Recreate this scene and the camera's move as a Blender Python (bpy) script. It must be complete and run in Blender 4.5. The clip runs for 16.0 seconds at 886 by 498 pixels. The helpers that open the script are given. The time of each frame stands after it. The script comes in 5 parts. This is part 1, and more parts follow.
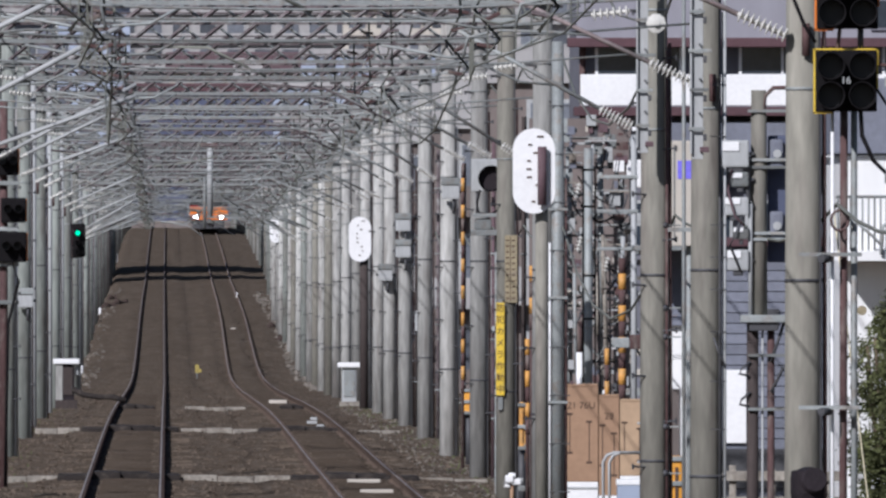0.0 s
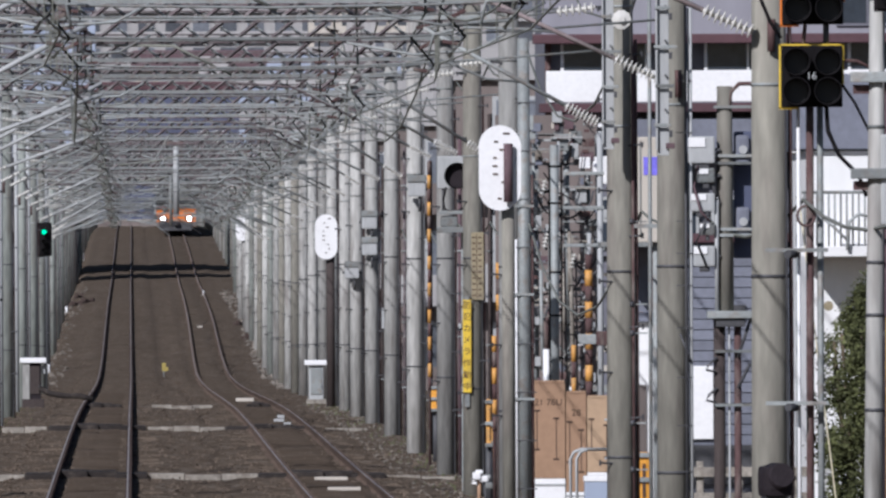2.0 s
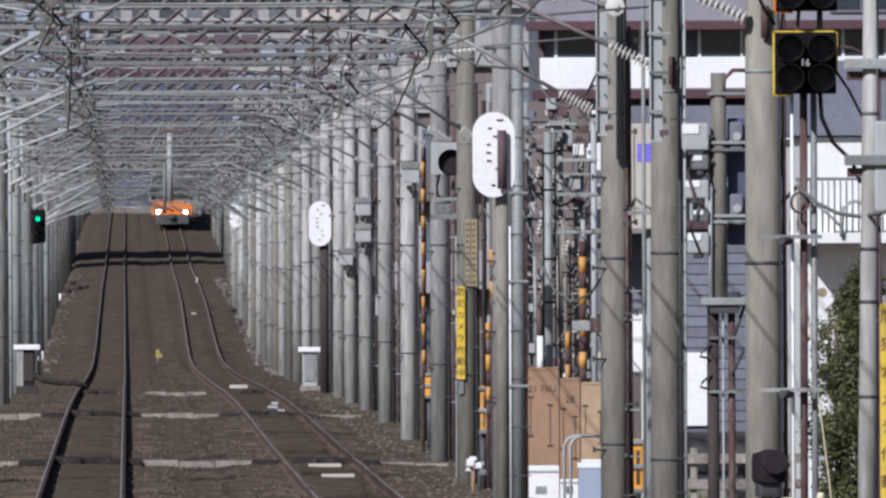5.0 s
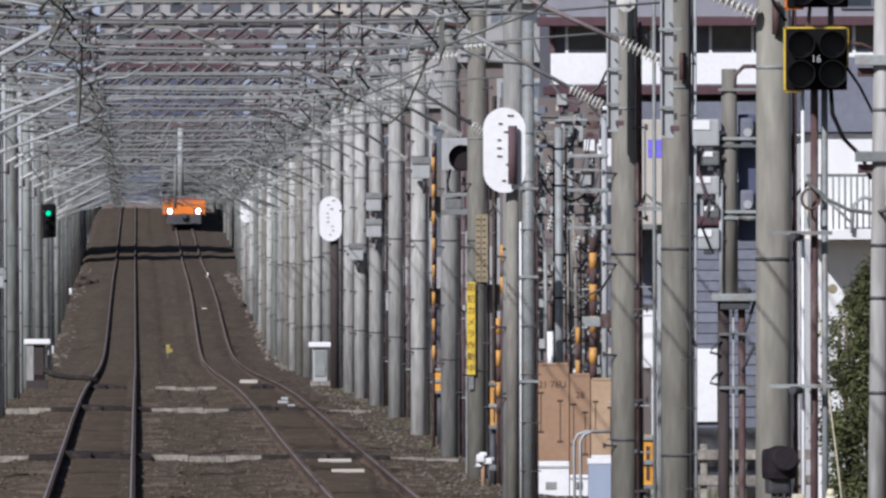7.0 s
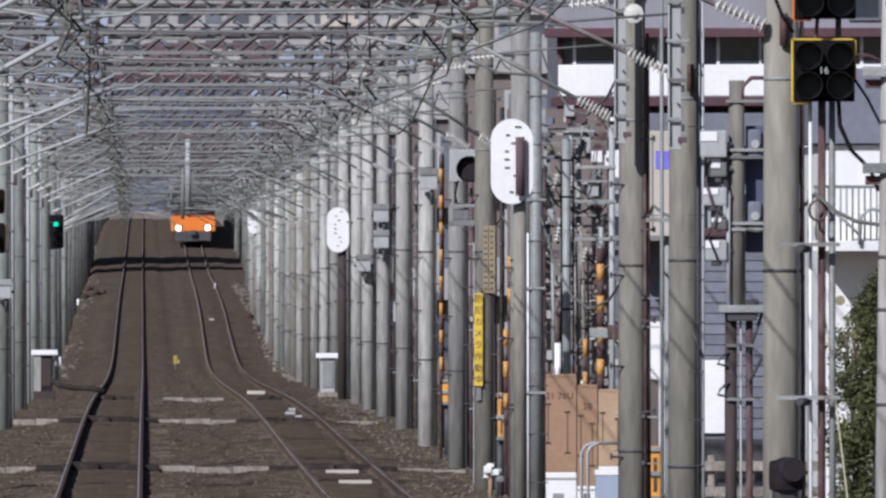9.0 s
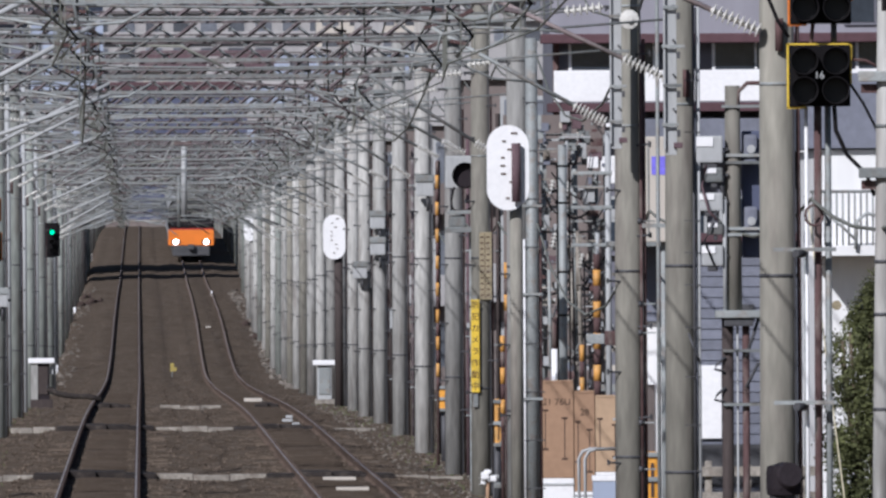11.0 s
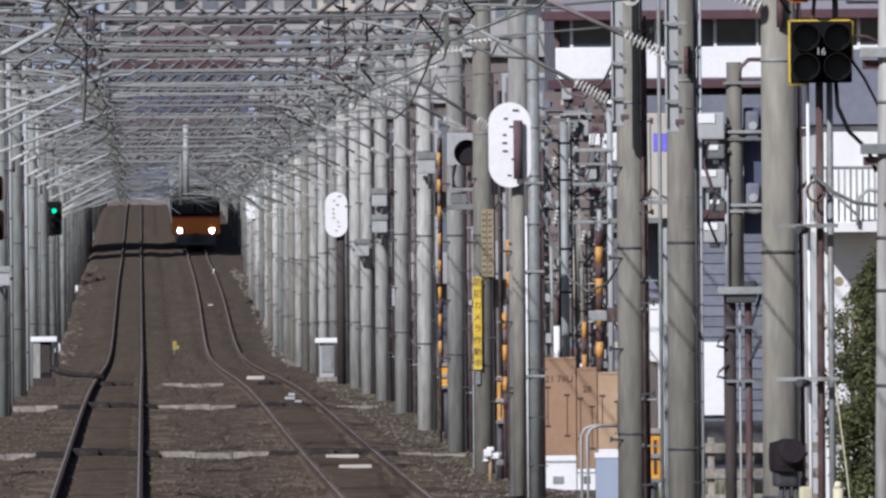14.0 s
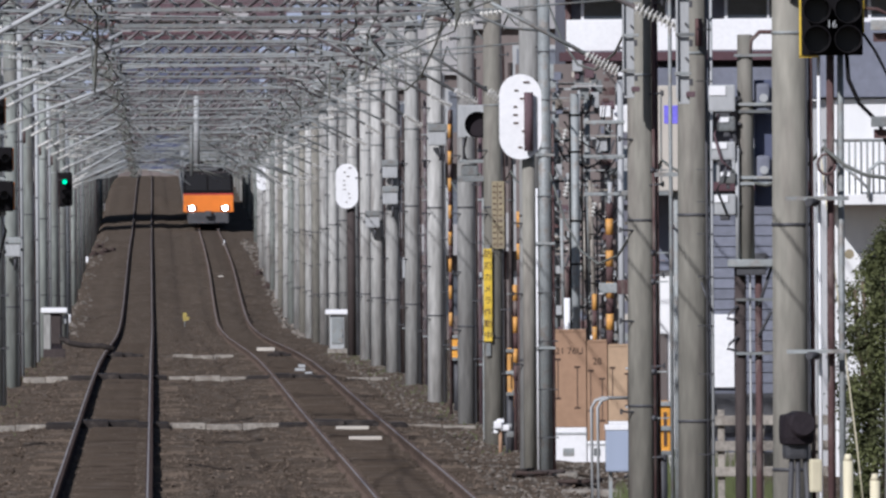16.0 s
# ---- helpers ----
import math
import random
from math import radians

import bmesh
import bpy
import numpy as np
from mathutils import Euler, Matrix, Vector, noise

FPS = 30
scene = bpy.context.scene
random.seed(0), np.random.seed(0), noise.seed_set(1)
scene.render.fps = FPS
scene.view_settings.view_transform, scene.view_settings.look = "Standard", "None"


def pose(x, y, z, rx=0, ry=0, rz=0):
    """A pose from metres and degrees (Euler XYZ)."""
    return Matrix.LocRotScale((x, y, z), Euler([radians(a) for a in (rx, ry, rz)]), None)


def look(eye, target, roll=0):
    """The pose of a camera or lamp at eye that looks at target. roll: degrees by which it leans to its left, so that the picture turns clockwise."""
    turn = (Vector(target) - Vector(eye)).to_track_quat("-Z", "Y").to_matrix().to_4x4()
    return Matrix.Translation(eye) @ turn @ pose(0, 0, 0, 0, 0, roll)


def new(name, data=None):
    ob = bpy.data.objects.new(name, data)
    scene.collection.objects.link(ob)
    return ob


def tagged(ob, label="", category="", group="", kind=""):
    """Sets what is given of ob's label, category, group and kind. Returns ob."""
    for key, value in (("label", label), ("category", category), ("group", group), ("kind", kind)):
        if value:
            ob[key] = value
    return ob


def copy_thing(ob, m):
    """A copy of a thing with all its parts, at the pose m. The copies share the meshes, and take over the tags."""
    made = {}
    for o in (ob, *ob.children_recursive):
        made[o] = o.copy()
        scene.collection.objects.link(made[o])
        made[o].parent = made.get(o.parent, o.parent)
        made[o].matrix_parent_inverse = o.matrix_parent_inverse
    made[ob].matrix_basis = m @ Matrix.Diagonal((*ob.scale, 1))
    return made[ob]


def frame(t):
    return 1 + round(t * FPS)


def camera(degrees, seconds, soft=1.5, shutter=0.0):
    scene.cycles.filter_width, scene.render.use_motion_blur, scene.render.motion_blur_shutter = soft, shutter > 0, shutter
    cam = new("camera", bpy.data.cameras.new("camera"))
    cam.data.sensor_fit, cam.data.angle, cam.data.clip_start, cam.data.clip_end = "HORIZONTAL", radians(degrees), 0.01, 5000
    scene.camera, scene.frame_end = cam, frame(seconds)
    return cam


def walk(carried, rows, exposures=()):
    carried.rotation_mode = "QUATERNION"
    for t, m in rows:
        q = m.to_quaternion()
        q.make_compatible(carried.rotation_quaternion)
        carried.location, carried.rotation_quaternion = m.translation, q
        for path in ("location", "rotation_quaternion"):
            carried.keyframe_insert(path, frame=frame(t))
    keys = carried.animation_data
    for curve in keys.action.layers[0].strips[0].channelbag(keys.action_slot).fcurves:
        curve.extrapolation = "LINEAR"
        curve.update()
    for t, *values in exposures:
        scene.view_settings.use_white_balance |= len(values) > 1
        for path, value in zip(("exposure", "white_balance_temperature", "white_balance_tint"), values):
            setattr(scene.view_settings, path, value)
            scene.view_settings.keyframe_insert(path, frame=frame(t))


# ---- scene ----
# ---- camera ----
EYE = 3.27
cam = camera(2.2455, 16.0, soft=2.6)
PATH = [
    (0.0, pose(0.0, 0.0, EYE, 90.0000, -0.00, -0.6990)),
    (0.5, pose(0.0, 0.0, EYE, 90.0209, 0.00, -0.7149)),
    (1.0, pose(0.0, 0.0, EYE, 90.0237, 0.04, -0.7263)),
    (1.5, pose(0.0, 0.0, EYE, 89.9937, 0.13, -0.7590)),
    (2.0, pose(0.0, 0.0, EYE, 89.9929, 0.25, -0.7843)),
    (2.5, pose(0.0, 0.0, EYE, 89.9860, 0.35, -0.8086)),
    (3.0, pose(0.0, 0.0, EYE, 89.9917, 0.29, -0.8229)),
    (3.5, pose(0.0, 0.0, EYE, 90.0014, 0.40, -0.8381)),
    (4.0, pose(0.0, 0.0, EYE, 89.9948, 0.37, -0.8335)),
    (4.5, pose(0.0, 0.0, EYE, 89.9708, 0.32, -0.8165)),
    (7.0, pose(0.0, 0.0, EYE, 89.9477, 0.13, -0.7734)),
    (7.5, pose(0.0, 0.0, EYE, 89.9786, 0.19, -0.7698)),
    (8.0, pose(0.0, 0.0, EYE, 89.9757, 0.13, -0.7426)),
    (10.5, pose(0.0, 0.0, EYE, 89.9785, 0.07, -0.7580)),
    (11.0, pose(0.0, 0.0, EYE, 89.9926, 0.33, -0.7638)),
    (11.5, pose(0.0, 0.0, EYE, 90.0078, 0.49, -0.7535)),
    (12.0, pose(0.0, 0.0, EYE, 90.0010, 0.51, -0.7709)),
    (12.5, pose(0.0, 0.0, EYE, 89.9675, 0.60, -0.7727)),
    (13.0, pose(0.0, 0.0, EYE, 89.9341, 0.64, -0.7645)),
    (13.5, pose(0.0, 0.0, EYE, 89.9295, 0.59, -0.7652)),
    (14.0, pose(0.0, 0.0, EYE, 89.9353, 0.49, -0.7587)),
    (14.5, pose(0.0, 0.0, EYE, 89.9230, 0.50, -0.7361)),
    (15.0, pose(0.0, 0.0, EYE, 89.8854, 0.37, -0.7246)),
    (15.5, pose(0.0, 0.0, EYE, 89.8675, 0.42, -0.7220)),
    (16.0, pose(0.0, 0.0, EYE, 89.8640, 0.38, -0.7320)),
]
walk(cam, PATH, exposures=[(0.0, -0.05, 5700, 15), (16.0, -0.05, 5700, 15)])

# ---- light ----
SUN_ELEV, SUN_SIDE = 34.0, 31.0        # degrees above the ground, and to the left of straight behind the camera
world = bpy.data.worlds.new("sky")
scene.world = world
world.use_nodes = True
sky = world.node_tree.nodes.new("ShaderNodeTexSky")
sky.sky_type, sky.sun_disc = "NISHITA", False
sky.sun_elevation, sky.sun_rotation = radians(SUN_ELEV), radians(180 + SUN_SIDE)
background = world.node_tree.nodes["Background"]
background.inputs["Strength"].default_value = 0.05
world.node_tree.links.new(sky.outputs["Color"], background.inputs["Color"])
sun = new("sun", bpy.data.lights.new("sun", "SUN"))
sun.data.energy, sun.data.angle, sun.data.color = 4.5, radians(0.6), (1.0, 0.94, 0.85)
_s = Vector((-math.sin(radians(SUN_SIDE)) * math.cos(radians(SUN_ELEV)), -math.cos(radians(SUN_SIDE)) * math.cos(radians(SUN_ELEV)), math.sin(radians(SUN_ELEV))))
sun.matrix_world = look(_s * 60, (0, 0, 0))



# ---- materials ----
def mat(name, color, rough=0.7, metal=0.0, grain=8.0, amount=0.25, bump=0.3, streak=1.0, each=0.0, stain=None, glow=0.0, gloss=0.5, island=0.0):
    """A worn surface: two scales of noise on the colour, fine relief, and a difference from piece to piece (each).
    streak stretches the grain upwards; stain mixes in a second colour in patches."""
    m = bpy.data.materials.new(name)
    m.use_nodes = True
    n, l = m.node_tree.nodes, m.node_tree.links
    b = n["Principled BSDF"]
    b.inputs["Roughness"].default_value, b.inputs["Metallic"].default_value, b.inputs["Specular IOR Level"].default_value = rough, metal, gloss
    co = n.new("ShaderNodeTexCoord")
    mp = n.new("ShaderNodeMapping")
    mp.inputs["Scale"].default_value = (1, 1, 1 / streak)
    info = n.new("ShaderNodeObjectInfo")
    shift, moved = n.new("ShaderNodeVectorMath"), n.new("ShaderNodeVectorMath")
    shift.operation, moved.operation = "SCALE", "ADD"
    shift.inputs[0].default_value = (37.0, 53.0, 91.0)
    l.new(info.outputs["Random"], shift.inputs["Scale"])
    l.new(co.outputs["Object"], moved.inputs[0]), l.new(shift.outputs["Vector"], moved.inputs[1])
    l.new(moved.outputs["Vector"], mp.inputs["Vector"])
    fine, broad = n.new("ShaderNodeTexNoise"), n.new("ShaderNodeTexNoise")
    fine.inputs["Scale"].default_value, fine.inputs["Detail"].default_value = grain * 4, 6
    broad.inputs["Scale"].default_value, broad.inputs["Detail"].default_value = grain * 0.35, 4
    for t in (fine, broad):
        l.new(mp.outputs["Vector"], t.inputs["Vector"])
    mix = n.new("ShaderNodeMath")
    mix.operation = "ADD"
    l.new(fine.outputs["Fac"], mix.inputs[0]), l.new(broad.outputs["Fac"], mix.inputs[1])
    val = n.new("ShaderNodeMapRange")
    val.inputs["From Min"].default_value, val.inputs["From Max"].default_value = 0.6, 1.4
    val.inputs["To Min"].default_value, val.inputs["To Max"].default_value = 1 - amount, 1 + amount
    l.new(mix.outputs[0], val.inputs["Value"])
    source = val.outputs["Result"]
    if each:
        r = n.new("ShaderNodeMapRange")
        r.inputs["To Min"].default_value, r.inputs["To Max"].default_value = 1 - each, 1 + each
        l.new(info.outputs["Random"], r.inputs["Value"])
        mul = n.new("ShaderNodeMath")
        mul.operation = "MULTIPLY"
        l.new(source, mul.inputs[0]), l.new(r.outputs["Result"], mul.inputs[1])
        source = mul.outputs[0]
    if island:
        geo = n.new("ShaderNodeNewGeometry")
        r = n.new("ShaderNodeMapRange")
        r.inputs["To Min"].default_value, r.inputs["To Max"].default_value = 1 - island, 1 + island
        l.new(geo.outputs["Random Per Island"], r.inputs["Value"])
        mul = n.new("ShaderNodeMath")
        mul.operation = "MULTIPLY"
        l.new(source, mul.inputs[0]), l.new(r.outputs["Result"], mul.inputs[1])
        source = mul.outputs[0]
    tone = n.new("ShaderNodeVectorMath")
    tone.operation = "SCALE"
    tone.inputs[0].default_value = color
    if stain:
        patch = n.new("ShaderNodeTexNoise")
        patch.inputs["Scale"].default_value, patch.inputs["Detail"].default_value = grain * 0.9, 5
        l.new(mp.outputs["Vector"], patch.inputs["Vector"])
        ramp = n.new("ShaderNodeMapRange")
        ramp.inputs["From Min"].default_value, ramp.inputs["From Max"].default_value = 0.5, 0.68
        l.new(patch.outputs["Fac"], ramp.inputs["Value"])
        mx = n.new("ShaderNodeMix")
        mx.data_type = "RGBA"
        mx.inputs["A"].default_value, mx.inputs["B"].default_value = (*color, 1), (*stain, 1)
        l.new(ramp.outputs["Result"], mx.inputs["Factor"])
        l.new(mx.outputs["Result"], tone.inputs[0])
    l.new(source, tone.inputs["Scale"])
    l.new(tone.outputs["Vector"], b.inputs["Base Color"])
    if bump:
        bp = n.new("ShaderNodeBump")
        bp.inputs["Strength"].default_value, bp.inputs["Distance"].default_value = bump, 0.01
        l.new(fine.outputs["Fac"], bp.inputs["Height"])
        l.new(bp.outputs["Normal"], b.inputs["Normal"])
    if glow:
        b.inputs["Emission Color"].default_value, b.inputs["Emission Strength"].default_value = (*color, 1), glow
    return m


M = {
    "ballast": mat("brown_ballast", (0.098, 0.076, 0.057), 0.95, grain=3, amount=0.55, bump=0.6, stain=(0.158, 0.135, 0.112), gloss=0.0),
    "rustballast": mat("rust_stained_ballast", (0.097, 0.074, 0.055), 0.95, grain=3, amount=0.5, bump=0.6, stain=(0.13, 0.108, 0.088), gloss=0.0),
    "stone": mat("ballast_stone", (0.125, 0.098, 0.076), 0.95, grain=6, amount=0.3, bump=0.3, gloss=0.0, island=0.4),
    "rubble": mat("grey_rubble", (0.175, 0.155, 0.132), 0.95, grain=6, amount=0.3, bump=0.3, gloss=0.0, island=0.35),
    "sleeper": mat("sleeper_concrete", (0.14, 0.11, 0.085), 0.9, grain=5, gloss=0.0),
    "rust": mat("rusty_rail_steel", (0.075, 0.056, 0.05), 0.9, 0.0, grain=6, gloss=0.0),
    # the same rail steel, lighter for sides that face the sun
    "sunrail": mat("sunlit_rusty_rail_steel", (0.15, 0.112, 0.09), 0.9, 0.0, grain=6, amount=0.35, gloss=0.0),
    "litrunband": mat("worn_sunlit_rail_head", (0.3, 0.28, 0.27), 0.6, 0.2, grain=6, amount=0.1, gloss=0.2),
    "concrete": mat("spun_concrete", (0.365, 0.362, 0.342), 0.9, grain=4, amount=0.42, streak=6, each=0.3, stain=(0.235, 0.222, 0.205), gloss=0.2),
    "oldconcrete": mat("dark_khaki_concrete", (0.222, 0.213, 0.181), 0.9, grain=4, amount=0.36, streak=5, each=0.14, stain=(0.195, 0.178, 0.155), gloss=0.2),
    "trough": mat("trough_concrete", (0.3, 0.275, 0.238), 0.9, grain=6, amount=0.45, stain=(0.18, 0.155, 0.13), gloss=0.0),
    "galv": mat("galvanised_steel", (0.238, 0.254, 0.25), 0.6, 0.15, grain=10, amount=0.25, each=0.4, stain=(0.22, 0.205, 0.185)),
    "palesteel": mat("pale_grey_paint", (0.39, 0.4, 0.4), 0.55, 0.0, grain=6, amount=0.15, streak=4),
    "redsteel": mat("rusty_red_steel", (0.1, 0.06, 0.058), 0.8, 0.0, grain=10, amount=0.4, streak=3, stain=(0.17, 0.14, 0.125), gloss=0.2),
    "hoodpaint": mat("purple_black_paint", (0.022, 0.017, 0.02), 0.7, grain=10, amount=0.4, gloss=0.2),
    "brownpost": mat("dark_brown_paint", (0.06, 0.048, 0.045), 0.8, grain=8, amount=0.3, streak=4, gloss=0.2),
    "darksteel": mat("dark_grey_steel", (0.07, 0.07, 0.075), 0.6, 0.2, grain=8),
    "rubber": mat("dirty_black_rubber", (0.03, 0.025, 0.023), 0.85, grain=7, amount=0.5, bump=0.2, gloss=0.2, stain=(0.06, 0.05, 0.043)),
    "rosy": mat("faded_pink_grey_steel", (0.3, 0.245, 0.24), 0.7, grain=9, amount=0.3, streak=3, stain=(0.34, 0.32, 0.3)),
    "mauve": mat("dull_purple_brown_paint", (0.13, 0.085, 0.095), 0.7, grain=9, amount=0.3, streak=3, gloss=0.2),
    # steel darkened for the shaded chords and diagonals of the beams
    "lattice": mat("shade_dark_steel", (0.105, 0.085, 0.088), 0.8, 0.0, grain=9, amount=0.4, each=0.4, stain=(0.19, 0.185, 0.18), gloss=0.2),
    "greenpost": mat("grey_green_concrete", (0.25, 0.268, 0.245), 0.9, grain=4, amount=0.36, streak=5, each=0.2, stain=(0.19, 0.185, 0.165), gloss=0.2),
    "wire": mat("weathered_copper_wire", (0.2, 0.205, 0.175), 0.7, 0.1, grain=8, each=0.2),
    "porcelain": mat("white_porcelain", (0.62, 0.61, 0.57), 0.3, grain=12, amount=0.1, bump=0.05),
    "white": mat("white_paint", (0.82, 0.82, 0.82), 0.5, grain=4, amount=0.08, bump=0.1),
    "black": mat("black_paint", (0.008, 0.007, 0.008), 0.8, grain=8, amount=0.3, bump=0.1, gloss=0.15),
    "glassdark": mat("dark_lens", (0.006, 0.006, 0.008), 0.45, grain=8, bump=0),
    "yellow": mat("yellow_paint", (0.72, 0.5, 0.04), 0.5, grain=8, amount=0.2, bump=0.1, stain=(0.55, 0.4, 0.06)),
    "orange": mat("orange_paint", (0.75, 0.2, 0.02), 0.45, grain=6, amount=0.15, bump=0.1),
    "amber": mat("amber_paint", (0.72, 0.33, 0.04), 0.5, grain=6, amount=0.2, bump=0.1),
    "tiger": mat("faded_orange_paint", (0.6, 0.3, 0.07), 0.6, grain=8, amount=0.3, stain=(0.45, 0.27, 0.1)),
    "red": mat("red_paint", (0.5, 0.05, 0.035), 0.5, grain=6, bump=0.1),
    "cream": mat("cream_paint", (0.7, 0.64, 0.45), 0.5, grain=6, amount=0.12, streak=3, bump=0.1),
    "dulyellow": mat("faded_yellow_paint", (0.38, 0.3, 0.08), 0.8, grain=8, amount=0.3, bump=0.1),
    "carton": mat("brown_cardboard", (0.34, 0.215, 0.135), 0.9, grain=3, amount=0.14, bump=0.1),
    "cartonpale": mat("pale_cardboard", (0.44, 0.31, 0.2), 0.9, grain=3, amount=0.12, bump=0.1),
    "dirtyplate": mat("dirty_yellow_plate", (0.31, 0.262, 0.165), 0.8, grain=9, amount=0.35, bump=0.1, stain=(0.25, 0.21, 0.15)),
    "ink": mat("dark_print", (0.09, 0.055, 0.04), 0.9, grain=9, amount=0.3, bump=0),
    "blue": mat("violet_blue_tape", (0.2, 0.17, 0.75), 0.5, grain=6),
    "slate": mat("blue_grey_siding", (0.16, 0.17, 0.21), 0.7, grain=3, amount=0.2, each=0.1),
    "deepblue": mat("deep_blue_cladding", (0.08, 0.092, 0.15), 0.8, grain=0.6, amount=0.2, streak=4),
    "plaster": mat("white_plaster", (0.78, 0.78, 0.77), 0.8, grain=1.2, amount=0.1, streak=3),
    "tile": mat("grey_tile_wall", (0.36, 0.35, 0.345), 0.75, grain=0.6, amount=0.18, streak=4, each=0.1),
    "dimwall": mat("grey_blue_wall", (0.15, 0.15, 0.178), 0.75, grain=0.8, amount=0.2, streak=4),
    "beige": mat("beige_wall", (0.5, 0.46, 0.4), 0.8, grain=0.6, amount=0.15, streak=4),
    "bluewall": mat("pale_blue_wall", (0.33, 0.38, 0.48), 0.8, grain=0.6, amount=0.15, streak=4),
    "brownwall": mat("dark_brown_wall", (0.15, 0.125, 0.115), 0.85, grain=0.8, amount=0.3, streak=4, each=0.2),
    "roof": mat("dark_red_roof", (0.085, 0.04, 0.048), 0.7, grain=2, amount=0.25),
    "pane": mat("window_glass", (0.035, 0.045, 0.06), 0.12, grain=2, amount=0.3, bump=0),
    # paler glass, for less contrast in the windows of the blocks
    "dullpane": mat("pale_window_glass", (0.12, 0.13, 0.15), 0.3, grain=1, amount=0.4, bump=0, each=0.5),
    "lilacwall": mat("pale_lilac_wall", (0.27, 0.265, 0.3), 0.8, grain=0.8, amount=0.15, streak=4),
    "leaf": mat("dark_green_leaf", (0.088, 0.098, 0.034), 0.8, grain=9, amount=0.5, bump=0.1, island=0.5),
    "bark": mat("bark", (0.12, 0.09, 0.06), 0.9, grain=10, streak=4),
    "grass": mat("grass", (0.085, 0.1, 0.035), 0.85, grain=10, amount=0.4, bump=0),
    "green_glow": mat("green_signal_light", (0.0, 0.75, 0.33), 0.3, bump=0, glow=1.1),
    "lamp": mat("headlight_glow", (1.0, 0.93, 0.9), 0.2, bump=0, glow=12.0),
}


# ---- building helpers ----
def part(name, bm, material, parent=None, label=""):
    """Links a bmesh as one mesh object, under a thing or part."""
    me = bpy.data.meshes.new(name)
    bm.to_mesh(me)
    bm.free()
    for k in material if isinstance(material, tuple) else (material,):
        me.materials.append(M[k])
    ob = new(name, me)
    if parent:
        ob.parent = parent
    if label:
        tagged(ob, label)
    return ob


def thing(name, label, category, group="", x=0.0, y=0.0, z=0.0, turn=0.0, kind=""):
    ob = new(name)
    ob.empty_display_size = 0.2
    ob.matrix_basis = pose(x, y, z, 0, 0, turn)
    return tagged(ob, label, category, group, kind)


def box(bm, lo, hi, bevel=0.0, mi=0):
    r = bmesh.ops.create_cube(bm, size=1.0)
    c = [(a + b) / 2 for a, b in zip(lo, hi)]
    s = [b - a for a, b in zip(lo, hi)]
    for v in r["verts"]:
        v.co = Vector([v.co[i] * s[i] + c[i] for i in range(3)])
    faces = list({f for v in r["verts"] for f in v.link_faces})
    if bevel:
        e = list({e for f in faces for e in f.edges})
        out = bmesh.ops.bevel(bm, geom=e, offset=bevel, segments=2, affect="EDGES", profile=0.7)
        faces = list(set(out["faces"]) | {f for f in faces if f.is_valid})
    for f in faces:
        f.material_index = mi
    return bm


def rod(bm, a, b, r0, r1=None, sides=8, mi=0):
    """A tube or tapered pole from a to b."""
    a, b = Vector(a), Vector(b)
    r1 = r0 if r1 is None else r1
    q = (b - a).to_track_quat("Z", "Y").to_matrix()
    rings = []
    for p, r in ((a, r0), (b, r1)):
        rings.append([bm.verts.new(p + q @ Vector((r * math.cos(2 * math.pi * i / sides), r * math.sin(2 * math.pi * i / sides), 0))) for i in range(sides)])
    for i in range(sides):
        f = bm.faces.new((rings[0][i], rings[0][(i + 1) % sides], rings[1][(i + 1) % sides], rings[1][i]))
        f.smooth, f.material_index = sides > 5, mi
    for ring in (rings[0][::-1], rings[1]):
        bm.faces.new(ring).material_index = mi
    return bm


def tube(bm, pts, r, sides=6, mi=0):
    """A bent pipe or cable through the points."""
    rings = []
    pts = [Vector(p) for p in pts]
    for i, p in enumerate(pts):
        d = (pts[min(i + 1, len(pts) - 1)] - pts[max(i - 1, 0)]).normalized()
        q = d.to_track_quat("Z", "Y").to_matrix()
        rings.append([bm.verts.new(p + q @ Vector((r * math.cos(2 * math.pi * j / sides), r * math.sin(2 * math.pi * j / sides), 0))) for j in range(sides)])
    for a, b in zip(rings, rings[1:]):
        for j in range(sides):
            f = bm.faces.new((a[j], a[(j + 1) % sides], b[(j + 1) % sides], b[j]))
            f.smooth, f.material_index = True, mi
    bm.faces.new(rings[0][::-1]).material_index = mi
    bm.faces.new(rings[-1]).material_index = mi
    return bm


def arc(a, b, sag, n=8):
    """Points of a hanging cable from a to b."""
    a, b = Vector(a), Vector(b)
    return [a.lerp(b, i / n) - Vector((0, 0, sag * 4 * (i / n) * (1 - i / n))) for i in range(n + 1)]


def disc(bm, c, axis, r, depth, sides=16, mi=0):
    c, axis = Vector(c), Vector(axis).normalized()
    return rod(bm, c - axis * depth / 2, c + axis * depth / 2, r, r, sides, mi)


